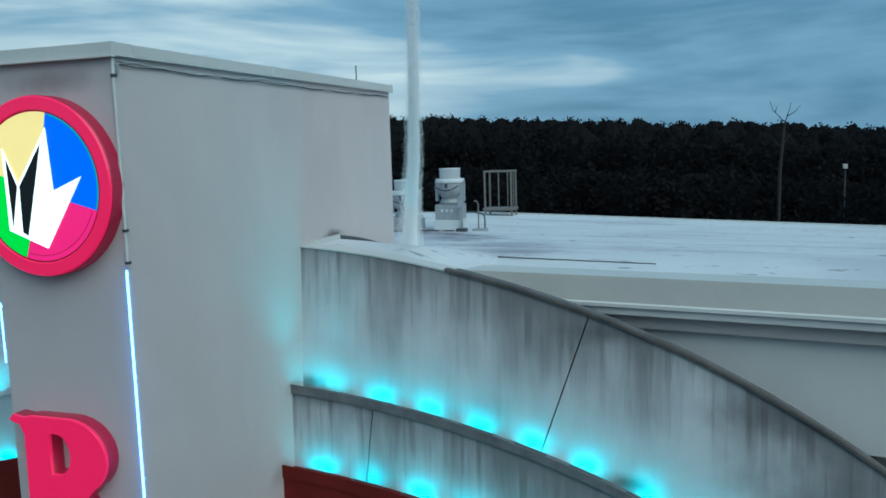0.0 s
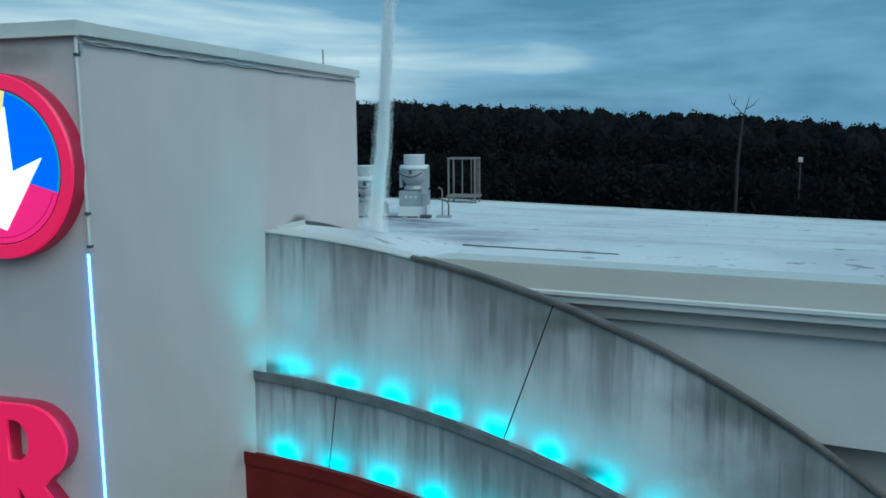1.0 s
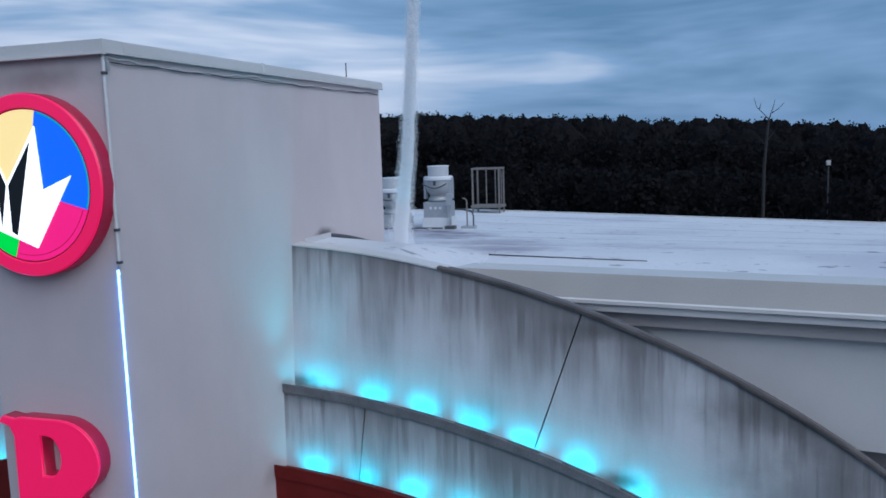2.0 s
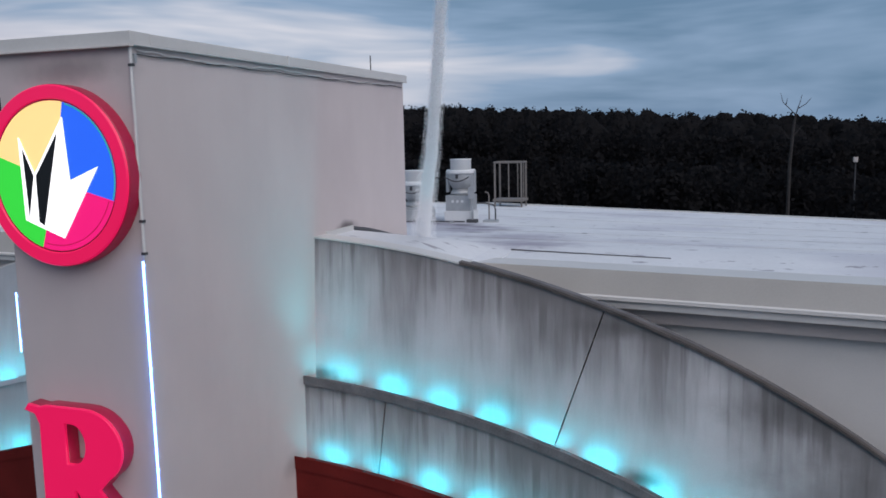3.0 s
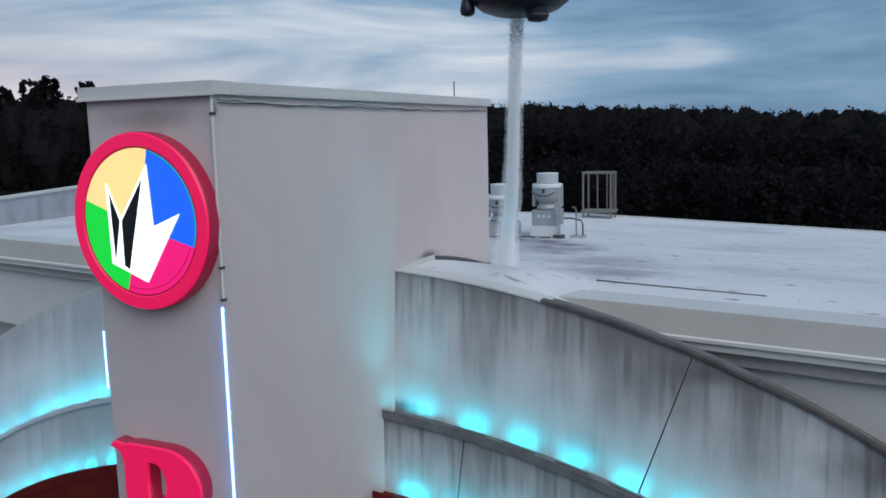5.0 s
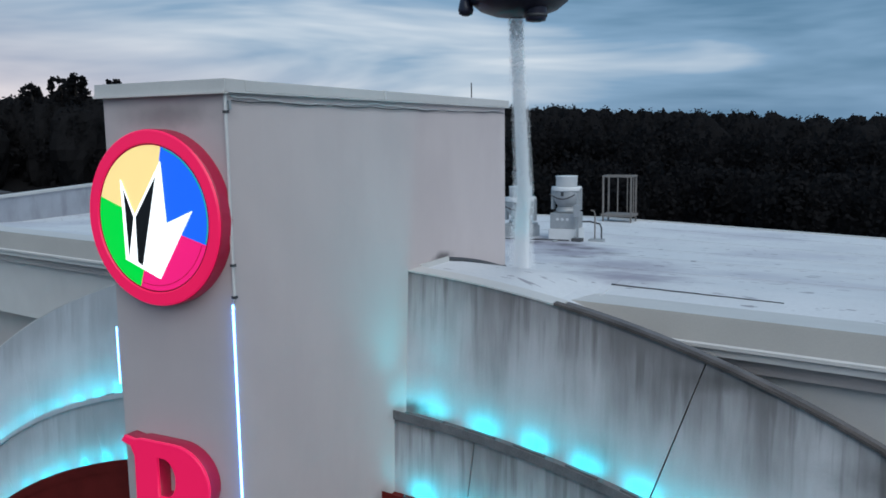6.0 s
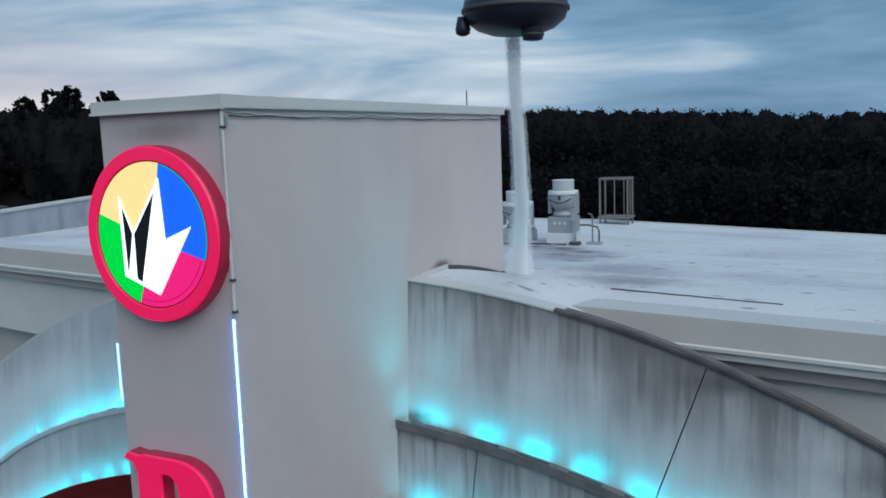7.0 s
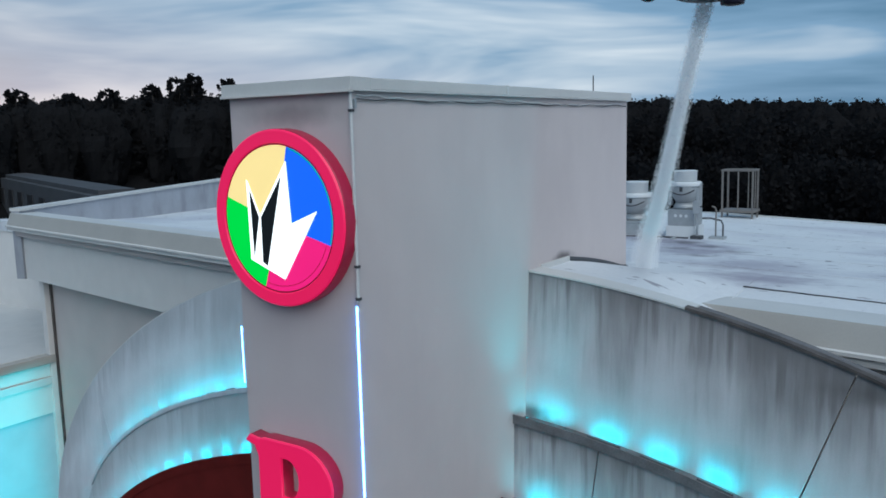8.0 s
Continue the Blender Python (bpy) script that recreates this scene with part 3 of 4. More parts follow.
def letter_mesh(name, outer, hole, depth):
    """A filled outline with one hole, smoothed, with depth."""
    cu = bpy.data.curves.new(name, "CURVE")
    cu.dimensions, cu.fill_mode, cu.extrude, cu.bevel_depth, cu.bevel_resolution, cu.resolution_u = "2D", "BOTH", depth / 2, 0.008, 1, 8
    for pts in (outer, hole):
        sp = cu.splines.new("POLY")
        sp.points.add(len(pts) - 1)
        for p, (x, z) in zip(sp.points, pts):
            p.co = (x, z, 0, 1)
        sp.use_cyclic_u = True
    tmp = bpy.data.objects.new(name, cu)
    scene.collection.objects.link(tmp)
    me = bpy.data.meshes.new_from_object(tmp.evaluated_get(bpy.context.evaluated_depsgraph_get()))
    bpy.data.objects.remove(tmp)
    me.transform(Matrix.Rotation(radians(90), 4, "X"))
    return me


def bow(cx, cz, rx, rz, a0, a1, n=14):
    return [(cx + rx * math.cos(radians(a)), cz + rz * math.sin(radians(a))) for a in np.linspace(a0, a1, n)]


R_OUT = [(0.0, 1.0), (0.10, 0.985), (0.16, 1.0)] + bow(0.50, 0.72, 0.33, 0.28, 90, -55) + [(0.60, 0.40), (0.92, 0.06), (0.90, 0.0), (0.66, 0.0), (0.40, 0.38), (0.37, 0.38), (0.37, 0.10), (0.40, 0.0), (0.06, 0.0), (0.09, 0.12), (0.10, 0.86), (0.06, 0.94), (-0.03, 0.965)]
R_IN = [(0.32, 0.89)] + bow(0.39, 0.73, 0.125, 0.16, 90, -90) + [(0.32, 0.57)]
letter = thing("channel_letter", (-0.67, 0.0, -3.43), "red illuminated channel letter on the tower face", "sign letter")
for nm, y, d, mat, lb in (("can", -0.065, 0.11, SIGN_SIDE, "dark red letter can"), ("face", -0.14, 0.018, SIGN_RED, "bright red letter face")):
    me = letter_mesh(nm, R_OUT, R_IN, d)
    me.materials.append(mat)
    ob = new(nm, me)
    ob.matrix_world = Matrix.Translation((-1.18, y, -3.43)) @ Matrix.Diagonal((1.13, 1, 1.15, 1))
    ob.parent = letter
    ob.matrix_parent_inverse = Matrix.Translation(-Vector(letter.location))
    ob["label"] = lb

# ---- wall washers along the ledges ----


def washer_at(x, z, y, slope, lamp, half=0.165, lean=20):
    t = thing("led_washer", (x, y, z), "small LED wall washer glowing cyan on the ledge", "light", "ledge wall washers")
    turn = Matrix.Translation((x, y, z)) @ Matrix.Rotation(-math.atan(slope), 4, "Y")
    h = half
    tilt = Matrix.Translation((0, 0, 0.012 + 0.0004 * max(0, lean - 20))) @ Matrix.Rotation(radians(-lean), 4, "X")
    made = {}
    for nm, dims, mat, m, up in (("foot", (-0.045 - h * 0.4, 0.045 + h * 0.4, -0.015, 0.015, -0.002, 0.004), CABLE, turn, ""), ("housing", (-h, h, -0.022, 0.022, -0.006, 0.012), CABLE, turn @ tilt, ""), ("shield", (-h, h, -0.028, -0.0225, -0.006, 0.027), CABLE, turn @ tilt, "housing"), ("end_cap", (-h - 0.01, -h - 0.0005, -0.028, 0.03 + 0.05 * h, -0.006, 0.022 + 0.06 * h), CABLE, turn @ tilt, "housing"), ("end_cap", (h + 0.0005, h + 0.01, -0.028, 0.03 + 0.05 * h, -0.006, 0.022 + 0.06 * h), CABLE, turn @ tilt, "housing"), ("lens", (0.015 - h, h - 0.015, -0.012, 0.018, 0.0122, 0.016), lamp, turn @ tilt, "housing")):
        bm = boxed(*dims)
        bmesh.ops.transform(bm, matrix=m, verts=bm.verts)
        made[nm] = part(nm, bm, mat, made[up] if up else t, "glowing cyan lens" if nm == "lens" else "")


def row_of(fn, xs, y, lift, half=0.165, lamp=LED, lean=20):
    for x in xs:
        washer_at(x, fn(x) + lift, y, (fn(x + 0.05) - fn(x - 0.05)) / 0.1, lamp, half, lean)


row_of(z_ledge, [0.31], 2.62, -0.076, 0.22, LED, 8)
row_of(z_ledge, [0.965 + 0.565 * k for k in range(11)], 2.632, -0.076, lean=28)
row_of(z_low, [0.36 + 0.565 * k for k in range(11)], 2.345, -0.084, lean=27)
row_of(z_ledge, [-1.62 - 0.42 * k for k in range(17)], 2.62, -0.048, 0.07, LED_SMALL)
row_of(z_low, [-1.62 - 0.42 * k for k in range(16)], 2.35, -0.084, 0.07, LED_SMALL)
# spot lamp added by the corner washer for the cyan spill up the tower
beam = new("washer_spill_spot", bpy.data.lights.new("washer_spill_spot", "SPOT"))
beam.data.energy, beam.data.color, beam.data.shadow_soft_size = 40, (0.08, 0.85, 1.0), 0.05
beam.data.spot_size, beam.data.spot_blend = radians(78), 1.0
beam.matrix_world = look((0.52, 2.57, z_ledge(0.52) - 0.01), (0.1, 2.0, 0.6))
# Floodlight added out of view to throw the cyan wash on the wing.
FLX, FLY = -10.6, 1.5
flood = thing("unseen_flood", (FLX, FLY, -9.5), "out-of-view cyan floodlight added for the wash on the wing", "light")
part("base", boxed(FLX - 0.12, FLX + 0.12, FLY - 0.12, FLY + 0.12, -9.5, -9.46, bevel=0.005), CABLE, flood)
part("stem", boxed(FLX - 0.02, FLX + 0.02, FLY - 0.02, FLY + 0.02, -9.46, -9.12), CABLE, flood)
lamp_head = part("housing", boxed(FLX - 0.06, FLX + 0.06, FLY - 0.08, FLY + 0.08, -9.12, -8.92, bevel=0.008), CABLE, flood)
part("lens", boxed(FLX - 0.068, FLX - 0.062, FLY - 0.05, FLY + 0.05, -9.09, -8.95), FLOOD, lamp_head, "glowing cyan lens")
# Bezel and side flap are added to cut the wash off at its edge.
for y0, y1, z0, z1, reach in ((FLY - 0.065, FLY + 0.065, -8.945, -8.935, 0.125), (FLY - 0.065, FLY + 0.065, -9.105, -9.095, 0.08), (FLY - 0.065, FLY - 0.055, -9.094, -8.946, 0.08), (FLY + 0.055, FLY + 0.065, -9.094, -8.946, 0.08)):
    part("bezel", boxed(FLX - reach, FLX - 0.0605, y0, y1, z0, z1), CABLE, lamp_head)
part("added_flap", boxed(FLX - 0.173, FLX - 0.061, FLY + 0.082, FLY + 0.088, -9.14, -8.70), CABLE, lamp_head)

# This added spot, not the lens, lights the wing.
cast = new("added_flood_spot", bpy.data.lights.new("added_flood_spot", "SPOT"))
cast.data.energy, cast.data.color, cast.data.shadow_soft_size = 3300, (0.01, 0.80, 0.95), 0.008
cast.data.spot_size, cast.data.spot_blend = radians(36), 0.35
cast.matrix_world = look((FLX - 0.08, FLY, -9.02), (-16.7, 5.6, -7.95))

# ---- main building: cornices, walls, roof ----


def profile(top):
    """The wall's section: offset to the back and height, from the roof side down to the ground."""
    return ((0.95, top - 0.12), (0.82, top - 0.04), (0.12, top), (0.0, -1.835), (-0.035, -1.845), (-0.035, -1.875), (0.01, -1.89), (0.01, -1.965), (0.14, -1.98), (0.15, -2.13), (0.28, -2.15), (0.28, -3.27), (0.70, -3.28), (0.70, -9.5), (0.95, -9.5))


TOP_RIGHT, TOP_LEFT = -1.575, -1.52
NAMES = (("coping", 0, 2, COPING), ("fascia", 2, 3, FASCIA), ("lip", 3, 7, TRIM), ("soffit", 7, 10, WALL), ("frieze", 10, 12, TRIM), ("wall", 12, 14, WALL))


def sweep(points, a, b):
    """A piece of profile (offset to the back, height) run from a to b in plan."""
    bm = bmesh.new()
    a, b = Vector((*a, 0)), Vector((*b, 0))
    d = (b - a).normalized()
    back = Vector((-d.y, d.x, 0))
    if back.y < 0:
        back = -back
    rings = [[bm.verts.new(p + back * o + Vector((0, 0, z))) for o, z in points] for p in (a, b)]
    for k in range(len(points) - 1):
        bm.faces.new((rings[0][k], rings[0][k + 1], rings[1][k + 1], rings[1][k]))
    bmesh.ops.recalc_face_normals(bm, faces=bm.faces)
    bmesh.ops.solidify(bm, geom=bm.faces[:], thickness=0.004)
    return bm


LA = 0.1545


def wall_y(x):
    """The line of the main wall's lip in plan."""
    return 3.962 - LA * x


R0, R1 = (1.4, wall_y(1.4)), (30.0, wall_y(30.0))
L0, L1 = (-4.6, wall_y(-4.6)), (-17.5, wall_y(-17.5))
for nm, a, b2, top in (("wall_right", R0, R1, TOP_RIGHT), ("wall_left", L0, L1, TOP_LEFT)):
    w = thing(nm, (a[0], a[1] + 0.6, -9.5), "beige building wall under a pale metal cornice", "wall", kind="structure")
    for pn, i, j, mat in NAMES:
        end = (-17.03, wall_y(-17.03)) if (nm, pn) == ("wall_left", "wall") else b2
        part(pn, sweep(profile(top)[i:j + 1], a, end), mat, w)


# closed end and corner pier of the left wall
along = Vector((L0[0] - L1[0], L0[1] - L1[1], 0)).normalized()
behind = Vector((-along.y, along.x, 0))
bm = bmesh.new()
ends = [[bm.verts.new(Vector((*L1, 0)) + along * s + behind * o + Vector((0, 0, z))) for o, z in (*profile(TOP_LEFT)[:13], (0.95, -3.28))] for s in (-0.03, -0.006)]
bm.faces.new(ends[0])
bm.faces.new(ends[1][::-1])
for k in range(len(ends[0])):
    bm.faces.new((ends[0][k], ends[0][(k + 1) % len(ends[0])], ends[1][(k + 1) % len(ends[0])], ends[1][k]))
bmesh.ops.recalc_face_normals(bm, faces=bm.faces)
part("end_cap", bm, FASCIA, w)
pier = bmesh.new()
box(pier, 0.45, 0.72, 0.50, 0.96, -9.5, -3.285)
bmesh.ops.transform(pier, matrix=Matrix.Translation((*L1, 0)) @ Matrix.Rotation(math.atan2(along.y, along.x), 4, "Z"), verts=pier.verts)
part("corner_pier", pier, TRIM, w)
# Dark strip in the corner: the pier's shadow line built as a thin box.
joint = bmesh.new()
box(joint, 0.723, 0.79, 0.64, 0.695, -9.5, -3.29)
bmesh.ops.transform(joint, matrix=Matrix.Translation((*L1, 0)) @ Matrix.Rotation(math.atan2(along.y, along.x), 4, "Z"), verts=joint.verts)
part("shadow_strip", joint, EDGE, w, "thin dark strip drawn for the shadow line beside the pier")


def roof_z(x, y):
    """The roof falls to the back and to the far side, and ramps up to the arch and to the front copings."""
    far = max(0.0, y - 11.5)
    z = -1.57 - 0.065 * (y - far - 5.68) - 0.016 * far - 0.012 * max(0.0, -x - 2) - 0.026 * max(0.0, min(x, 12) + 2) * min(1, max(0, (y - 3) / 13))
    if -4.6 < x < 2.0:
        up = max(0.0, min(1.0, (5.55 - y) / 1.7)) * max(0.0, min(1.0, (1.76 - x) / 0.6))
        z = z * (1 - up) + (z_top(x) - 0.012) * up
    k = max(0.0, 1 - max(0.0, y - wall_y(x) - 0.8) / 0.9) * max(0.0, min(1.0, (x - 1.16) / 0.6))
    return z * (1 - k) + (TOP_RIGHT - 0.055) * k


def front_y(x):
    return wall_y(x) + 0.80 if x > 1.76 or x < L0[0] else 3.145


def rear_y(x):
    return 17.25 - LA * (x + 0.9)


PX0, PY0 = L1[0], L1[1] + 0.1
bm = bmesh.new()
xs = sorted([-21 + i * 0.5 for i in range(101)] + [-0.25, 0.25, 0.75, 1.25, 1.66, 1.76, 1.77, 1.9])
grid = []
for x in xs:
    ys = [front_y(x) + (rear_y(x) - front_y(x)) * (j / 30) ** 1.3 for j in range(31)]
    grid.append([bm.verts.new((x, y, roof_z(x, y))) for y in ys])
for A, B in zip(grid, grid[1:]):
    for j in range(30):
        bm.faces.new((A[j], B[j], B[j + 1], A[j + 1]))
r = bmesh.ops.extrude_face_region(bm, geom=bm.faces[:])
bmesh.ops.translate(bm, vec=(0, 0, -0.3), verts=[v for v in r["geom"] if isinstance(v, bmesh.types.BMVert)])
bmesh.ops.recalc_face_normals(bm, faces=bm.faces)
roof = tagged(part("roof", bm, ROOF), "white membrane roof with grey ponding stains", "roof", kind="structure")

# lapped membrane seams, as thin strips on the sheet
for y0, xa, xb in ((7.0, 0.2, 14.0), (9.2, 0.0, 15.0), (11.3, -0.2, 15.0), (13.4, -4.0, 15.0), (15.4, -4.0, 15.0)):
    bm = bmesh.new()
    prev = None
    for i in range(49):
        x = xa + (xb - xa) * i / 48
        wob = 0.02 * noise.noise(Vector((x * 0.7, y0, 0))) - LA * x
        ring = [bm.verts.new((x, y0 + wob + o, roof_z(x, y0 + wob + o) + d)) for o, d in ((-0.045, 0.003), (-0.04, 0.012), (0.04, 0.012), (0.045, 0.003))]
        if prev:
            for k in range(3):
                bm.faces.new((prev[k], prev[k + 1], ring[k + 1], ring[k]))
        prev = ring
    bmesh.ops.recalc_face_normals(bm, faces=bm.faces)
    part("membrane_seam", bm, ROOF, roof)
# Thin dark strip that follows the roof along the tower foot.
bm = bmesh.new()
prev = None
for i in range(21):
    y = 3.86 + 1.82 * i / 20
    ring = [bm.verts.new((x, y, roof_z(0.02, y) + d)) for x, d in ((0.003, -0.01), (0.035, -0.01), (0.035, 0.022), (0.003, 0.05))]
    if prev:
        for k in range(4):
            bm.faces.new((prev[k], prev[(k + 1) % 4], ring[(k + 1) % 4], ring[k]))
    prev = ring
bmesh.ops.recalc_face_normals(bm, faces=bm.faces)
part("foot_strip", bm, CABLE, roof, "dark strip at the tower foot")

bm = bmesh.new()
tube(bm, [(1.74 + 0.12 * i, 4.97 - 0.20 * 0.12 * i + 0.006 * math.sin(i * 1.7), roof_z(1.74 + 0.12 * i, 4.97 - 0.20 * 0.12 * i) + 0.006) for i in range(18)], 0.011, 0.006, 6)
part("lap_joint", bm, CABLE, roof, "dark open joint along the roof edge")

# left side parapet, leaning back from the corner
SX, SY = -math.sin(radians(15)), math.cos(radians(15))
side = thing("wall_side", (PX0, PY0, -9.5), "stained grey parapet with a pale coping along the roof side", "wall", kind="structure")


def run_box(a, b, w0, w1, z0a, z1a, z0b, z1b):
    """A straight bar in plan from a to b, from w0 to w1 to its right, with a height at each end."""
    bm = bmesh.new()
    d = Vector((b[0] - a[0], b[1] - a[1], 0)).normalized()
    n = Vector((d.y, -d.x, 0))
    rg = []
    for p, z0, z1 in ((a, z0a, z1a), (b, z0b, z1b)):
        p = Vector((*p, 0))
        rg.append([bm.verts.new(p + n * w + Vector((0, 0, z))) for w, z in ((w0, z0), (w1, z0), (w1, z1), (w0, z1))])
    for k in range(4):
        bm.faces.new((rg[0][k], rg[0][(k + 1) % 4], rg[1][(k + 1) % 4], rg[1][k]))
    bm.faces.new(rg[0][::-1])
    bm.faces.new(rg[1])
    bmesh.ops.recalc_face_normals(bm, faces=bm.faces)
    return bm


E0, E1 = (PX0, PY0), (PX0 + SX * 12.5, PY0 + SY * 12.5)
part("parapet", run_box(E0, E1, 0.04, 0.30, -3.28, -1.475, -3.28, -1.222), PARAPET, side)
part("side_wall", run_box((E0[0] + 0.46, E0[1] + 0.9), (E1[0] + 0.46, E1[1]), 0.06, 0.32, -9.5, -3.285, -9.5, -3.285), WALL, side)
part("coping", run_box(E0, E1, 0.0, 0.36, -1.475, -1.40, -1.222, -1.147), COPING, side)

# rear edge trim of the roof
rear = thing("roof_edge", (5, 16.7, -9.5), "pale metal edge trim along the back of the roof", "trim", kind="structure")
bm = bmesh.new()
prev = None
for x in xs:
    z = roof_z(x, rear_y(x))
    ring = [bm.verts.new((x, rear_y(x) + o, z + d)) for o, d in ((-0.02, -0.3), (0.08, -0.3), (0.08, 0.03), (-0.02, 0.03))]
    if prev:
        for k in range(4):
            bm.faces.new((prev[k], prev[(k + 1) % 4], ring[(k + 1) % 4], ring[k]))
    prev = ring
bmesh.ops.recalc_face_normals(bm, faces=bm.faces)
part("edge_strip", bm, COPING, rear)
part("rear_wall", run_box((-21, rear_y(-21)), (29, rear_y(29)), 0.05, 0.3, -9.5, -2.9, -9.5, -2.9), WALL, rear)

# ---- lower wing at the left, running forward from the main wall ----
wing = thing("wall_wing", (-17, 3, -9.5), "lower wing with banded cornice washed in cyan light", "wall", kind="structure")
part("wall", boxed(-44, -16.89, -6, 7.22, -9.5, -6.96), ARCH_PALE, wing)
part("cornice_band", boxed(-44, -16.80, -6, 7.22, -6.955, -6.15, bevel=0.01), TRIM, wing)
part("cornice", boxed(-44, -16.73, -6, 7.22, -6.145, -5.94, bevel=0.01), COPING, wing)
part("cornice_band", boxed(-44, -16.80, -6, 7.22, -5.935, -5.565, bevel=0.01), TRIM, wing)
part("cornice_cap", boxed(-44, -16.67, -6, 7.22, -5.56, -5.34, bevel=0.01), FASCIA, wing)
part("wing_roof", boxed(-44, -16.95, -5.9, 10.2, -5.58, -5.325), COPING, wing)
low = thing("wall_low", (-28, 10, -9.5), "pale parapet wall behind the lower wing's white roof", "wall", kind="structure")
part("block", boxed(-44, -19.5, 10.2, 10.6, -9.5, -2.72), TRIM, low)
part("coping", boxed(-44.1, -19.4, 10.15, 10.65, -2.716, -2.64, bevel=0.01), COPING, low)

# ---- roof plant ----


def exhaust_fan(x, y, top, label, stack, k=1.0):
    z0 = roof_z(x, y) - 0.02
    h = top - z0
    t = thing("exhaust_fan", (x, y, z0), label, "exhaust fan", "roof exhaust fans")
    part("curb", boxed(x - 0.33 * k, x + 0.33 * k, y - 0.33 * k, y + 0.33 * k, z0, z0 + 0.26, bevel=0.01), WHITE_METAL if stack else GALV, t)
    part("curb_cap", boxed(x - 0.30 * k, x + 0.30 * k, y - 0.30 * k, y + 0.30 * k, z0 + 0.262, z0 + 0.30 + (0.30 if stack else 0.02), bevel=0.008), GALV, t)
    zb = z0 + 0.31 + (0.30 if stack else 0.02)
    if stack:
        for h3 in range(3):
            hole = lathe([(0.032, 0.0), (0.032, 0.012)], 12)
            bmesh.ops.transform(hole, matrix=Matrix.Translation((x - 0.11 + 0.11 * h3, y - 0.301 * k, z0 + 0.47)) @ Matrix.Rotation(radians(90), 4, "X"), verts=hole.verts)
            part("vent_hole", hole, WHITE_METAL, t)
    part("base_cone", lathe([(0.26 * k, 0), (0.25 * k, 0.05), (0.20 * k, 0.12)], 28, (x, y, zb)), GALV, t, smooth=True)
    hb = top - zb - 0.12
    bowl = part("bowl", lathe([(0.20 * k, 0.0), (0.29 * k, hb * 0.20), (0.31 * k, hb * 0.36), (0.31 * k, hb * 0.58), (0.30 * k, hb * 0.62)], 32, (x, y, zb + 0.12)), GALV, t, "rounded metal fan bowl", True)
    part("band", lathe([(0.345 * k, hb * 0.52), (0.35 * k, hb * 0.55), (0.35 * k, hb * 0.62), (0.345 * k, hb * 0.65)], 32, (x, y, zb + 0.12)), WHITE_METAL, bowl, smooth=True)
    part("windband", lathe([(0.25 * k, hb * 0.64), (0.25 * k, hb * 0.97), (0.262 * k, hb * 0.98), (0.262 * k, hb), (0.20 * k, hb)], 32, (x, y, zb + 0.12)), WHITE_METAL, t, "white upper windband", True)
    part("motor_port", boxed(x - 0.03, x + 0.03, y - 0.325 * k, y - 0.30 * k, zb + 0.12 + hb * 0.36, zb + 0.12 + hb * 0.50), CABLE, bowl)
    for s in (-1, 1):
        part("bracket", boxed(x + s * 0.33 * k - 0.03, x + s * 0.33 * k + 0.03, y - 0.06, y + 0.06, zb + 0.05, zb + 0.12 + hb * 0.6, bevel=0.006), GALV, t)
    pts = [(x - 0.30 * k + 0.60 * k * i / 14, y - 0.33 * k, zb + 0.12 + hb * 0.42 - 0.10 * math.sin(math.pi * i / 14)) for i in range(15)]
    part("flex_cable", tube(bmesh.new(), pts, 0.014, seg=6), CABLE, t, "black looping power cable")
    return t


exhaust_fan(-1.245, 12.1, -0.605, "tall galvanised upblast exhaust fan on a white roof curb", True, 0.92)
exhaust_fan(-2.31, 12.1, -0.845, "squat galvanised upblast exhaust fan on a low roof curb", False, 1.0)
# service post beside the tall fan
zr = roof_z(-0.88, 11.75)
post = thing("conduit_post", (-0.88, 11.75, zr), "grey strut post with a disconnect beside the fan", "post")
part("strut", boxed(-0.905, -0.86, 11.73, 11.77, zr - 0.02, zr + 1.02, bevel=0.004), GALV, post)
part("disconnect", boxed(-0.96, -0.82, 11.69, 11.729, zr + 0.52, zr + 0.78, bevel=0.006), GALV, post, "grey disconnect box")
part("foot", boxed(-1.0, -0.78, 11.66, 11.86, zr - 0.02, zr + 0.07, bevel=0.01), CABLE, post)
zr = roof_z(-0.6, 12.0)
gas = thing("gas_pipe", (-0.6, 12.0, zr), "thin bent pipe rising from the roof", "pipe")
part("riser", tube(bmesh.new(), [(-0.58, 12.0, zr - 0.02), (-0.58, 12.0, zr + 0.58), (-0.60, 12.0, zr + 0.64), (-0.67, 12.0, zr + 0.66)], 0.016), RAIL, gas)
part("loop", tube(bmesh.new(), [(-0.45, 12.05, zr - 0.02), (-0.45, 12.05, zr + 0.28), (-0.49, 12.05, zr + 0.37), (-0.7, 12.05, zr + 0.41), (-0.86, 12.0, zr + 0.41)], 0.018), CABLE, gas)
part("base_block", boxed(-0.70, -0.40, 11.9, 12.15, zr - 0.02, zr + 0.05, bevel=0.01), GALV, gas)
# conduit lying on the roof between the fans
zr = roof_z(-1.7, 11.5)
line = thing("roof_conduit", (-1.7, 11.5, zr), "thin dark conduit lying on the roof between the fans", "conduit")
part("pipe", tube(bmesh.new(), [(-3.0, 11.3, zr + 0.025), (-2.2, 11.4, zr + 0.02), (-1.6, 11.55, zr + 0.02), (-1.0, 11.55, zr + 0.02)], 0.018, seg=6), CABLE, line)
for k in range(3):
    part("strap", boxed(-2.5 + 0.6 * k, -2.44 + 0.6 * k, 11.3, 11.58, zr - 0.01, zr + 0.03), GALV, line)

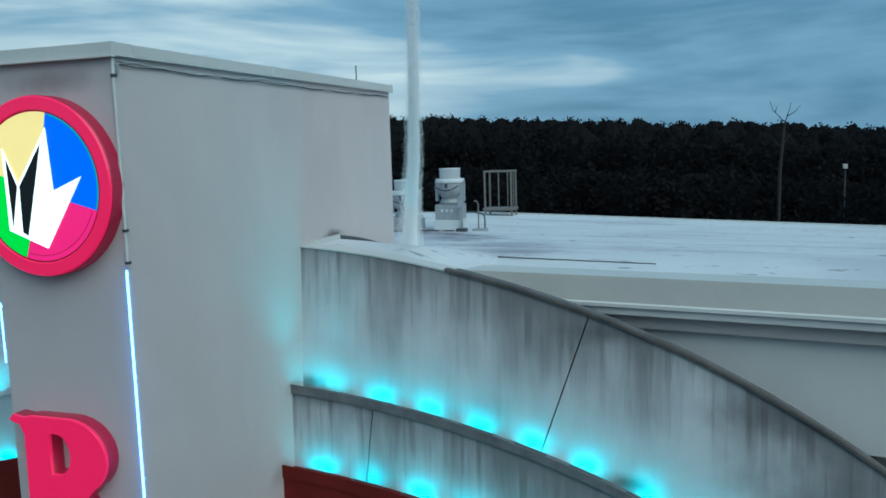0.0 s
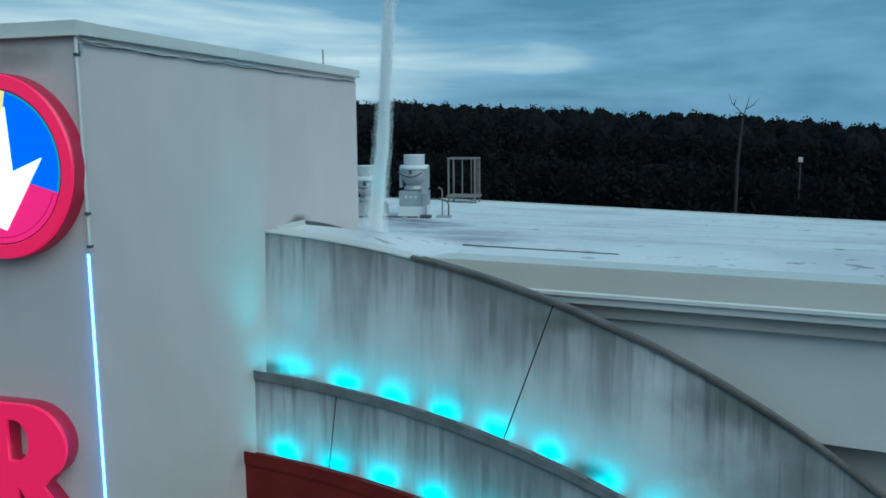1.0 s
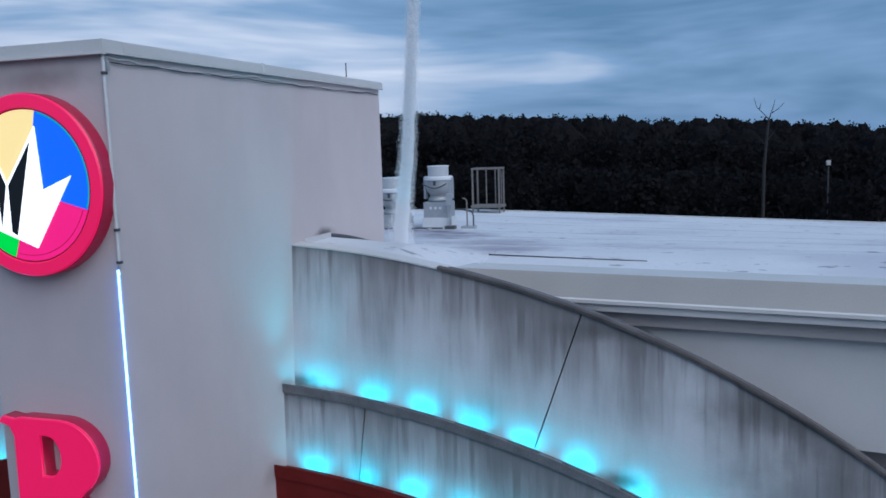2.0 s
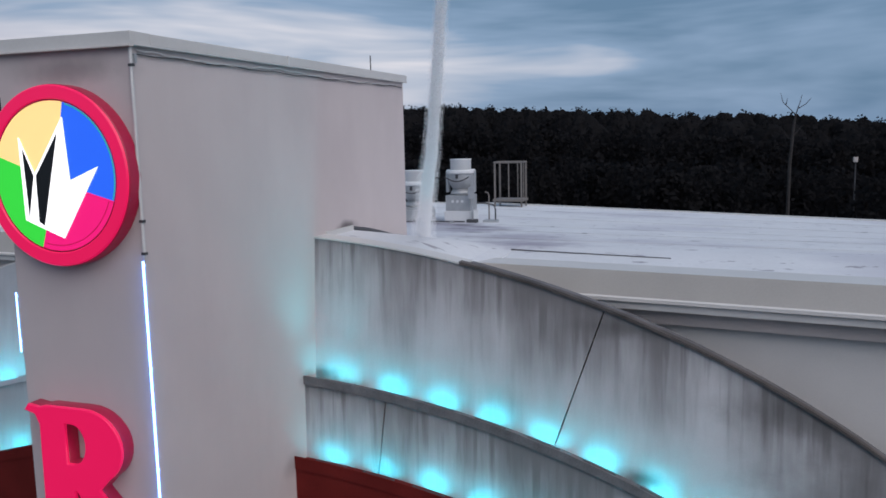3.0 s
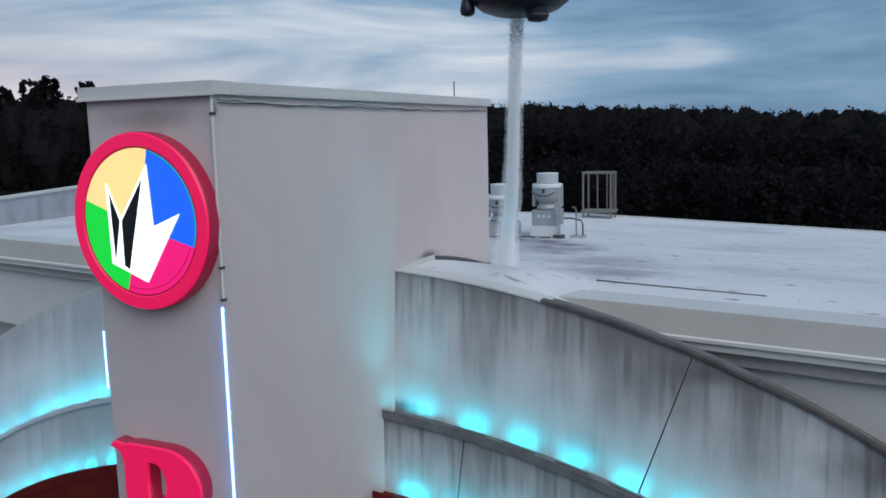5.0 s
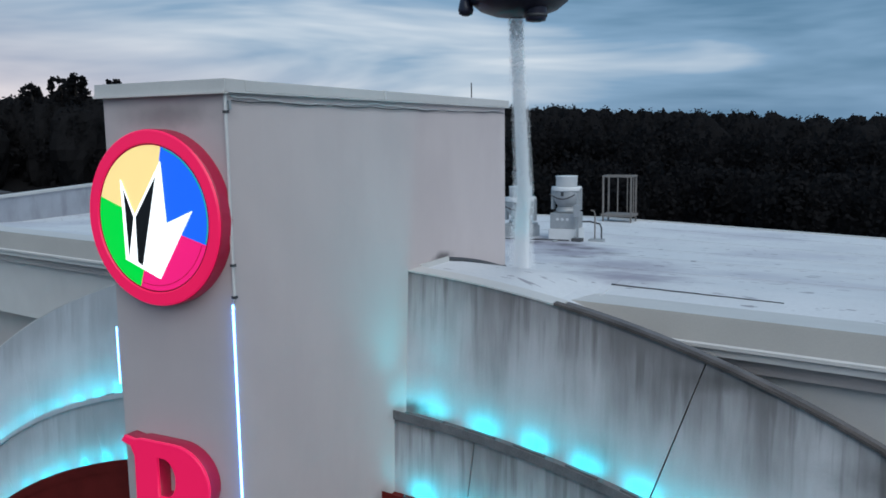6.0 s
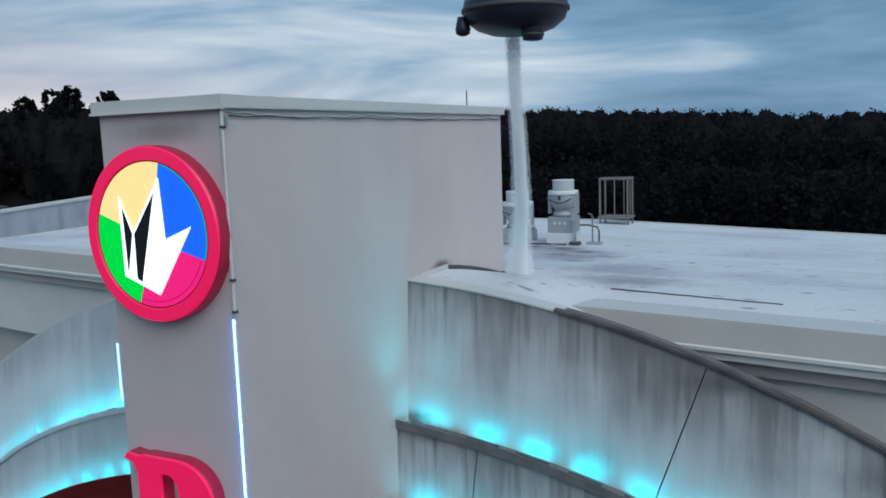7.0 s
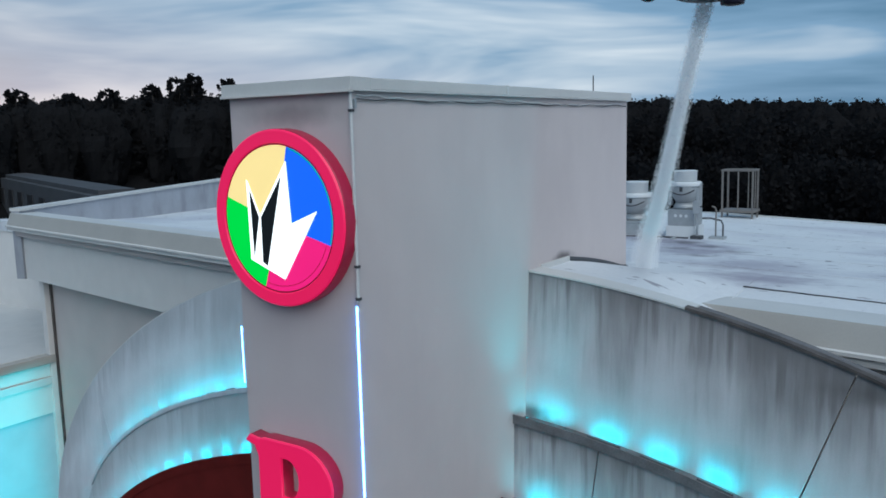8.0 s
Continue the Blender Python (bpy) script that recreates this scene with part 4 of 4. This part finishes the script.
# ---- ladder guard at the back edge ----
GX, GY, GT = -1.33, 16.75, -0.82
zr = roof_z(GX, GY) - 0.02
guard = thing("ladder_guard", (GX, GY, zr), "tan metal guard rail cage round the roof ladder", "guard rail")
GW, GD = 0.37, 0.26
for x, y in ((GX - GW, GY - GD), (GX - GW, GY + GD), (GX + GW, GY - GD), (GX + GW, GY + GD)):
    part("post", boxed(x - 0.021, x + 0.021, y - 0.021, y + 0.021, zr, GT - 0.045), RAIL, guard)
for x, y in ((GX - 0.12, GY + GD), (GX + 0.14, GY + GD), (GX + 0.02, GY - GD), (GX + GW, GY)):
    part("picket", boxed(x - 0.012, x + 0.012, y - 0.012, y + 0.012, zr + 0.24, GT - 0.045), RAIL, guard)
for x0, x1, y0, y1 in ((GX - GW - 0.03, GX + GW + 0.03, GY - GD - 0.03, GY - GD + 0.03), (GX - GW - 0.03, GX + GW + 0.03, GY + GD - 0.03, GY + GD + 0.03), (GX - GW - 0.03, GX - GW + 0.03, GY - GD + 0.031, GY + GD - 0.031), (GX + GW - 0.03, GX + GW + 0.03, GY - GD + 0.031, GY + GD - 0.031)):
    part("top_rail", boxed(x0, x1, y0, y1, GT - 0.045, GT), RAIL, guard)
part("platform", boxed(GX - GW - 0.05, GX + GW + 0.05, GY - GD - 0.06, GY + GD + 0.06, zr + 0.17, zr + 0.23), RAIL, guard)

# ---- woods ----


def leaf_cloud(rng, centre, radii, count, size):
    """Leaf clumps as small tilted quads in a lumpy crown."""
    lumps = rng.normal(size=(max(4, count // 14), 3))
    lumps /= np.linalg.norm(lumps, axis=1)[:, None]
    lumps *= rng.uniform(0.6, 0.95, (len(lumps), 1))
    pick = lumps[rng.integers(0, len(lumps), count)] + rng.normal(size=(count, 3)) * 0.14
    size_of = np.linalg.norm(pick, axis=1)[:, None]
    pick = pick / np.maximum(1.0, size_of / rng.uniform(0.8, 1.0, size_of.shape))
    p = np.array(centre) + pick * np.array(radii)
    u = rng.normal(size=(count, 3))
    u /= np.linalg.norm(u, axis=1)[:, None]
    v = np.cross(u, rng.normal(size=(count, 3)))
    v /= np.linalg.norm(v, axis=1)[:, None]
    s = size * rng.uniform(0.5, 1.3, (count, 1))
    return np.stack([p - u * s - v * s * 0.6, p + u * s - v * s * 0.5, p + u * s * 0.8 + v * s * 0.6, p - u * s * 0.7 + v * s * 0.55], 1)


def crown_body(rng, centre, radii):
    """The dense inside of a crown: a lumpy closed shell under the leaves, as quads."""
    nu, nv = 24, 14
    ph = rng.uniform(0, 6.28, 6)
    grid = np.zeros((nv + 1, nu + 1, 3))
    for j in range(nv + 1):
        for i in range(nu + 1):
            a, e = 2 * math.pi * (i % nu) / nu, math.pi * (j / nv - 0.5)
            r = 0.82 + math.cos(e) * (0.09 * math.sin(3 * a + ph[0] + 2 * e) + 0.08 * math.sin(5 * a + ph[1]) * math.cos(3 * e + ph[2])) + 0.04 * math.sin(7 * e + ph[3]) + math.cos(e) * 0.05 * math.sin(9 * a + ph[4]) * math.sin(6 * e + ph[5])
            grid[j, i] = (r * math.cos(e) * math.cos(a), r * math.cos(e) * math.sin(a), r * math.sin(e))
    grid = np.array(centre) + grid * np.array(radii)
    return np.stack([grid[:-1, :-1], grid[:-1, 1:], grid[1:, 1:], grid[1:, :-1]], 2).reshape(-1, 4, 3)


def leaf_mesh(name, quads, mat):
    q = np.concatenate(quads).reshape(-1, 3)
    me = bpy.data.meshes.new(name)
    me.from_pydata(q.tolist(), [], np.arange(len(q)).reshape(-1, 4).tolist())
    me.materials.append(mat)
    return me


rng = np.random.default_rng(7)
EYE = (4.45, -5.35)


def tops(az):
    """Height of the wood's skyline by bearing, degrees to the left of straight ahead."""
    return np.interp(az, (-14, -8.4, -3.4, 0, 4, 10.5, 13, 16, 19, 21.7, 30, 40, 46, 56, 63, 80), (0.1, 0.45, 1.3, 1.5, 1.9, 2.4, 2.5, 2.8, 3.0, 3.05, 3.2, 3.9, 4.6, 4.4, 4.2, 4.0))


quads = []
for dist, step, lift in ((92, 1.5, 0.1), (84, 1.7, -0.5), (74, 2.0, -1.6), (60, 2.4, -3.4)):
    az = -14.0
    while az < 80:
        d = dist * rng.uniform(0.94, 1.06)
        if az > 47 and dist < 80:
            az += 3
            continue
        top = (tops(az) + rng.normal() * 0.16) * d / 88 + lift
        x, y = EYE[0] - d * math.sin(radians(az)), EYE[1] + d * math.cos(radians(az))
        rx = rng.uniform(1.7, 2.9)
        hgt = rng.uniform(3.6, 5.0)
        quads.append(leaf_cloud(rng, (x, y, top - hgt * 0.8), (rx, rx, hgt * 0.81), 800 if dist > 80 else 800, 0.15 if dist > 80 else 0.15))
        quads.append(leaf_cloud(rng, (x, y, top - hgt * 0.83), (rx * 0.9, rx * 0.9, hgt * (0.86 if dist > 80 else 0.93)), 900 if dist > 80 else 800, 0.14 if dist > 80 else 0.19))
        if dist > 80:
            quads.append(crown_body(rng, (x, y, top - hgt * 0.9), (rx, rx, hgt)))
        quads.append(leaf_cloud(rng, (x, y, top - hgt * 2.0), (rx * 1.1, rx * 1.1, hgt), 160, 0.5))
        az += step * rng.uniform(0.45, 0.95)
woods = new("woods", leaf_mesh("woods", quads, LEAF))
tagged(woods, "dense dark woodland behind the building at dusk", "woods", kind="stuff")
# wooded slope behind the trees
bm = bmesh.new()
prev = None
for i in range(120):
    az = -40 + i * 1.2
    col = []
    for d, z in ((62, -9.4), (80, -4.5), (95, tops(az) - 0.9 + 0.2 * math.sin(az * 0.9)), (160, tops(az) - 0.9)):
        col.append(bm.verts.new((EYE[0] - d * math.sin(radians(az)), EYE[1] + d * math.cos(radians(az)), z)))
    if prev:
        for k in range(3):
            bm.faces.new((prev[k], prev[k + 1], col[k + 1], col[k]))
    prev = col
bmesh.ops.recalc_face_normals(bm, faces=bm.faces)
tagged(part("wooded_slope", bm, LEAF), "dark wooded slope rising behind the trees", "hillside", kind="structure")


def tree(x, y, top, spread, lean, count):
    """A standing tree: tapered trunk, limbs and an uneven crown."""
    t = thing("tree", (x, y, -9.5), "tall dark tree standing over the woods", "tree", "trees over the roof")
    h = top + 9.5
    bmt = tube(bmesh.new(), [(x, y, -9.6), (x + lean * 0.4, y, -9.5 + h * 0.4), (x + lean, y, top - 0.6)], 0.28, 0.05, 8)
    for k in range(6):
        z = -9.5 + h * (0.5 + 0.07 * k)
        a = k * 2.4
        tube(bmt, [(x + lean * 0.7, y, z), (x + lean * 0.7 + spread * 0.6 * math.cos(a), y + spread * 0.6 * math.sin(a), z + 1.2)], 0.09, 0.02, 6)
    part("trunk", bmt, BARK, t)
    q = [leaf_cloud(rng, (x + lean + rng.normal() * 0.5, y, top - 0.8 - k * 1.3), (spread * (0.45 + 0.22 * k), spread * (0.45 + 0.22 * k), 1.1), count, 0.22) for k in range(5)]
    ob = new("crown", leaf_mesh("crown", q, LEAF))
    ob.parent = t
    ob.matrix_parent_inverse = Matrix.Translation(-Vector(t.location))


for az, dist, top, spread in ((48.1, 84, 5.5, 2.2), (50.2, 83, 6.0, 1.9), (51.1, 85, 5.8, 1.9), (52.7, 84, 5.0, 2.4), (55.0, 84, 4.6, 2.8), (57.6, 85, 4.3, 2.8), (60.4, 84, 4.7, 2.2), (61.8, 84, 4.6, 2.4), (64.0, 84, 4.6, 2.6)):
    tree(EYE[0] - dist * math.sin(radians(az)), EYE[1] + dist * math.cos(radians(az)), top, spread, rng.normal() * 0.3, 330)
SNX, SNY = 8.02, 52.0
snag = thing("dead_tree", (SNX - 0.25, SNY, -9.5), "bare grey dead tree standing before the dark woods", "tree")
bmt = tube(bmesh.new(), [(SNX - 0.32, SNY, -9.6), (SNX - 0.26, SNY, -2.4), (SNX - 0.08, SNY, 0.2), (SNX, SNY, 0.75)], 0.13, 0.055, 8)
for pts in ([(0.0, 0.7), (-0.35, 1.1), (-0.75, 1.5), (-0.92, 2.1)], [(0.0, 0.7), (0.12, 1.15), (0.22, 1.45), (0.33, 1.95)], [(0.12, 1.1), (0.55, 1.35), (0.88, 1.75)], [(-0.6, 1.35), (-0.5, 1.75)], [(-0.1, -1.0), (-0.55, -0.5)], [(-0.08, -0.6), (0.45, 0.1)]):
    tube(bmt, [(SNX + x, SNY, z) for x, z in pts], 0.036, 0.012, 6)
part("bare_trunk", bmt, DEADWOOD, snag)
# Unidentified pale spot before the woods; the pole that holds it is added.
LPX, LPY = 11.55, 52.0
spot_stand = thing("pale_spot", (LPX, LPY, -9.5), "small unidentified pale spot on an added pole before the woods", "street lamp")
part("pole", tube(bmesh.new(), [(LPX, LPY, -9.55), (LPX, LPY, -2.1)], 0.06, 0.04, 8), CABLE, spot_stand)
part("head", boxed(LPX - 0.14, LPX + 0.12, LPY - 0.18, LPY + 0.12, -2.28, -1.98, bevel=0.03), WALL, spot_stand, "small pale block")

# ---- distance at the left: a long low building beyond the car park ----
far_b = thing("far_building", (-60, 31, -9.5), "long low dim building beyond the car park at dusk", "building")
FA, FB = (-67.0, 33.2), (-35.7, 21.5)
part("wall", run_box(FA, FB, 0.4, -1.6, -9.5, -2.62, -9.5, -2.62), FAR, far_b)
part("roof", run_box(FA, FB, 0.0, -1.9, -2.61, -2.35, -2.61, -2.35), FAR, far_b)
fd = Vector((FB[0] - FA[0], FB[1] - FA[1])).normalized()
for k in range(7):
    a = (FA[0] + fd.x * (2 + 4.2 * k), FA[1] + fd.y * (2 + 4.2 * k))
    part("window", run_box(a, (a[0] + fd.x * 1.9, a[1] + fd.y * 1.9), 0.46, 0.405, -4.6, -3.4, -4.6, -3.4), DARK, far_b)

# ---- spray drone and water jet ----
DRONE = Vector((3.50, -2.56, 0.685))
START = DRONE + Vector((-0.012, 0.004, 0.004))
HIT = Vector((0.16, 6.0, roof_z(0.16, 6.0)))
WATER = material("water_drops", (0.97, 0.97, 0.97), 0.6, 0, 0.01, 3, 0, 50)
wn2, wl2 = WATER.node_tree.nodes, WATER.node_tree.links
back_light, half_mix = wn2.new("ShaderNodeBsdfTranslucent"), wn2.new("ShaderNodeMixShader")
back_light.inputs["Color"].default_value = (0.98, 0.98, 0.98, 1)
half_mix.inputs["Fac"].default_value = 0.5
wl2.new(wn2["Principled BSDF"].outputs["BSDF"], half_mix.inputs[1])
wl2.new(back_light.outputs["BSDF"], half_mix.inputs[2])
wl2.new(half_mix.outputs["Shader"], wn2["Material Output"].inputs["Surface"])

drone = thing("spray_drone", DRONE, "dark rounded spray drone belly with a stub nozzle", "drone")
belly = part("belly", lathe([(0.025, 0.0), (0.08, 0.006), (0.125, 0.022), (0.158, 0.048), (0.172, 0.08), (0.165, 0.115), (0.125, 0.145), (0.05, 0.16)], 40, DRONE), NOZZLE, drone, "dark rounded belly housing", True)
part("seam_band", lathe([(0.1715, 0.075), (0.175, 0.077), (0.175, 0.088), (0.1715, 0.09)], 40, DRONE), CABLE, belly, smooth=True)
RIGHTWARD = Vector((0.92, 0.39, 0))
nozzle_at = DRONE + RIGHTWARD * 0.052 + Vector((0.025, -0.06, -0.024))
stub = part("nozzle", lathe([(0.017, 0.0), (0.031, 0.003), (0.033, 0.01), (0.036, 0.05), (0.042, 0.095)], 24, nozzle_at), NOZZLE, drone, "stubby dark nozzle", True)
part("nozzle_ring", lathe([(0.0335, 0.014), (0.037, 0.015), (0.037, 0.0225), (0.034, 0.0235)], 24, nozzle_at), CABLE, stub, smooth=True)
foot_at = DRONE - RIGHTWARD * 0.167 + Vector((0, -0.01, 0.006))
part("landing_foot", lathe([(0.01, 0.0), (0.022, 0.006), (0.025, 0.02), (0.017, 0.06)], 16, foot_at), NOZZLE, drone, smooth=True)

jet = thing("water_jet", START, "white pressurised water jet breaking into spray", "water jet")
axis = (HIT - START).normalized()
sidev = axis.cross(Vector((0, 0, 1))).normalized()
upv = sidev.cross(axis)


def jet_centre(f):
    return START + (HIT - START) * f + upv * 0.10 * 4 * f * (1 - f) + sidev * (0.035 * math.sin(f * 5.5) * f)


def spray_mesh(name, count, width, spread, size, end, seed):
    """Fine droplets as small flakes, dense along the middle and opening out downstream."""
    rn = np.random.default_rng(seed)
    f = rn.uniform(0, 1, count) * end
    ang = rn.uniform(0, 2 * math.pi, count)
    fold = 0.5 + 0.5 * np.sin(f * 41 + 3 * np.sin(f * 17) + ang)
    r = (width + spread * f ** 1.15) * np.sqrt(rn.uniform(0, 1, count)) * (0.85 + 0.35 * fold * f) + np.abs(rn.normal(0, 0.10, count)) * (width + spread * f) * 0.8
    mid = np.array([jet_centre(k / 400) for k in range(401)])
    c = np.stack([np.interp(f, np.arange(401) / 400, mid[:, k]) for k in range(3)], 1)
    c += (r * np.cos(ang))[:, None] * np.array(sidev) + (r * np.sin(ang))[:, None] * np.array(upv)
    c[:, 2] -= 0.12 * f ** 3 * rn.uniform(0, 1, count)
    face = np.array((0.40, -0.62, 0.68)) + 0.42 * rn.normal(size=(count, 3))
    u = np.cross(face, rn.normal(size=(count, 3)))
    u /= np.linalg.norm(u, axis=1)[:, None]
    v = np.cross(face, u)
    v /= np.linalg.norm(v, axis=1)[:, None]
    s = (size * rn.uniform(0.6, 1.4, count) * (1 + 1.6 * f))[:, None]
    q = np.stack([c - u * s, c - v * s, c + u * s, c + v * s], 1).reshape(-1, 3)
    me = bpy.data.meshes.new(name)
    me.from_pydata(q.tolist(), [], np.arange(len(q)).reshape(-1, 4).tolist())
    me.materials.append(WATER)
    return me


for nm, count, width, spread, size, end, lb in (("core", 60000, 0.024, 0.075, 0.0017, 0.95, "dense white middle of the jet"), ("spray", 36000, 0.032, 0.15, 0.0011, 1.0, "fine white water droplets")):
    ob = tagged(new(nm, spray_mesh(nm, count, width, spread, size, end, count)), lb, kind="stuff")
    ob.parent = jet
    ob.matrix_parent_inverse = Matrix.Translation(-Vector(jet.location))
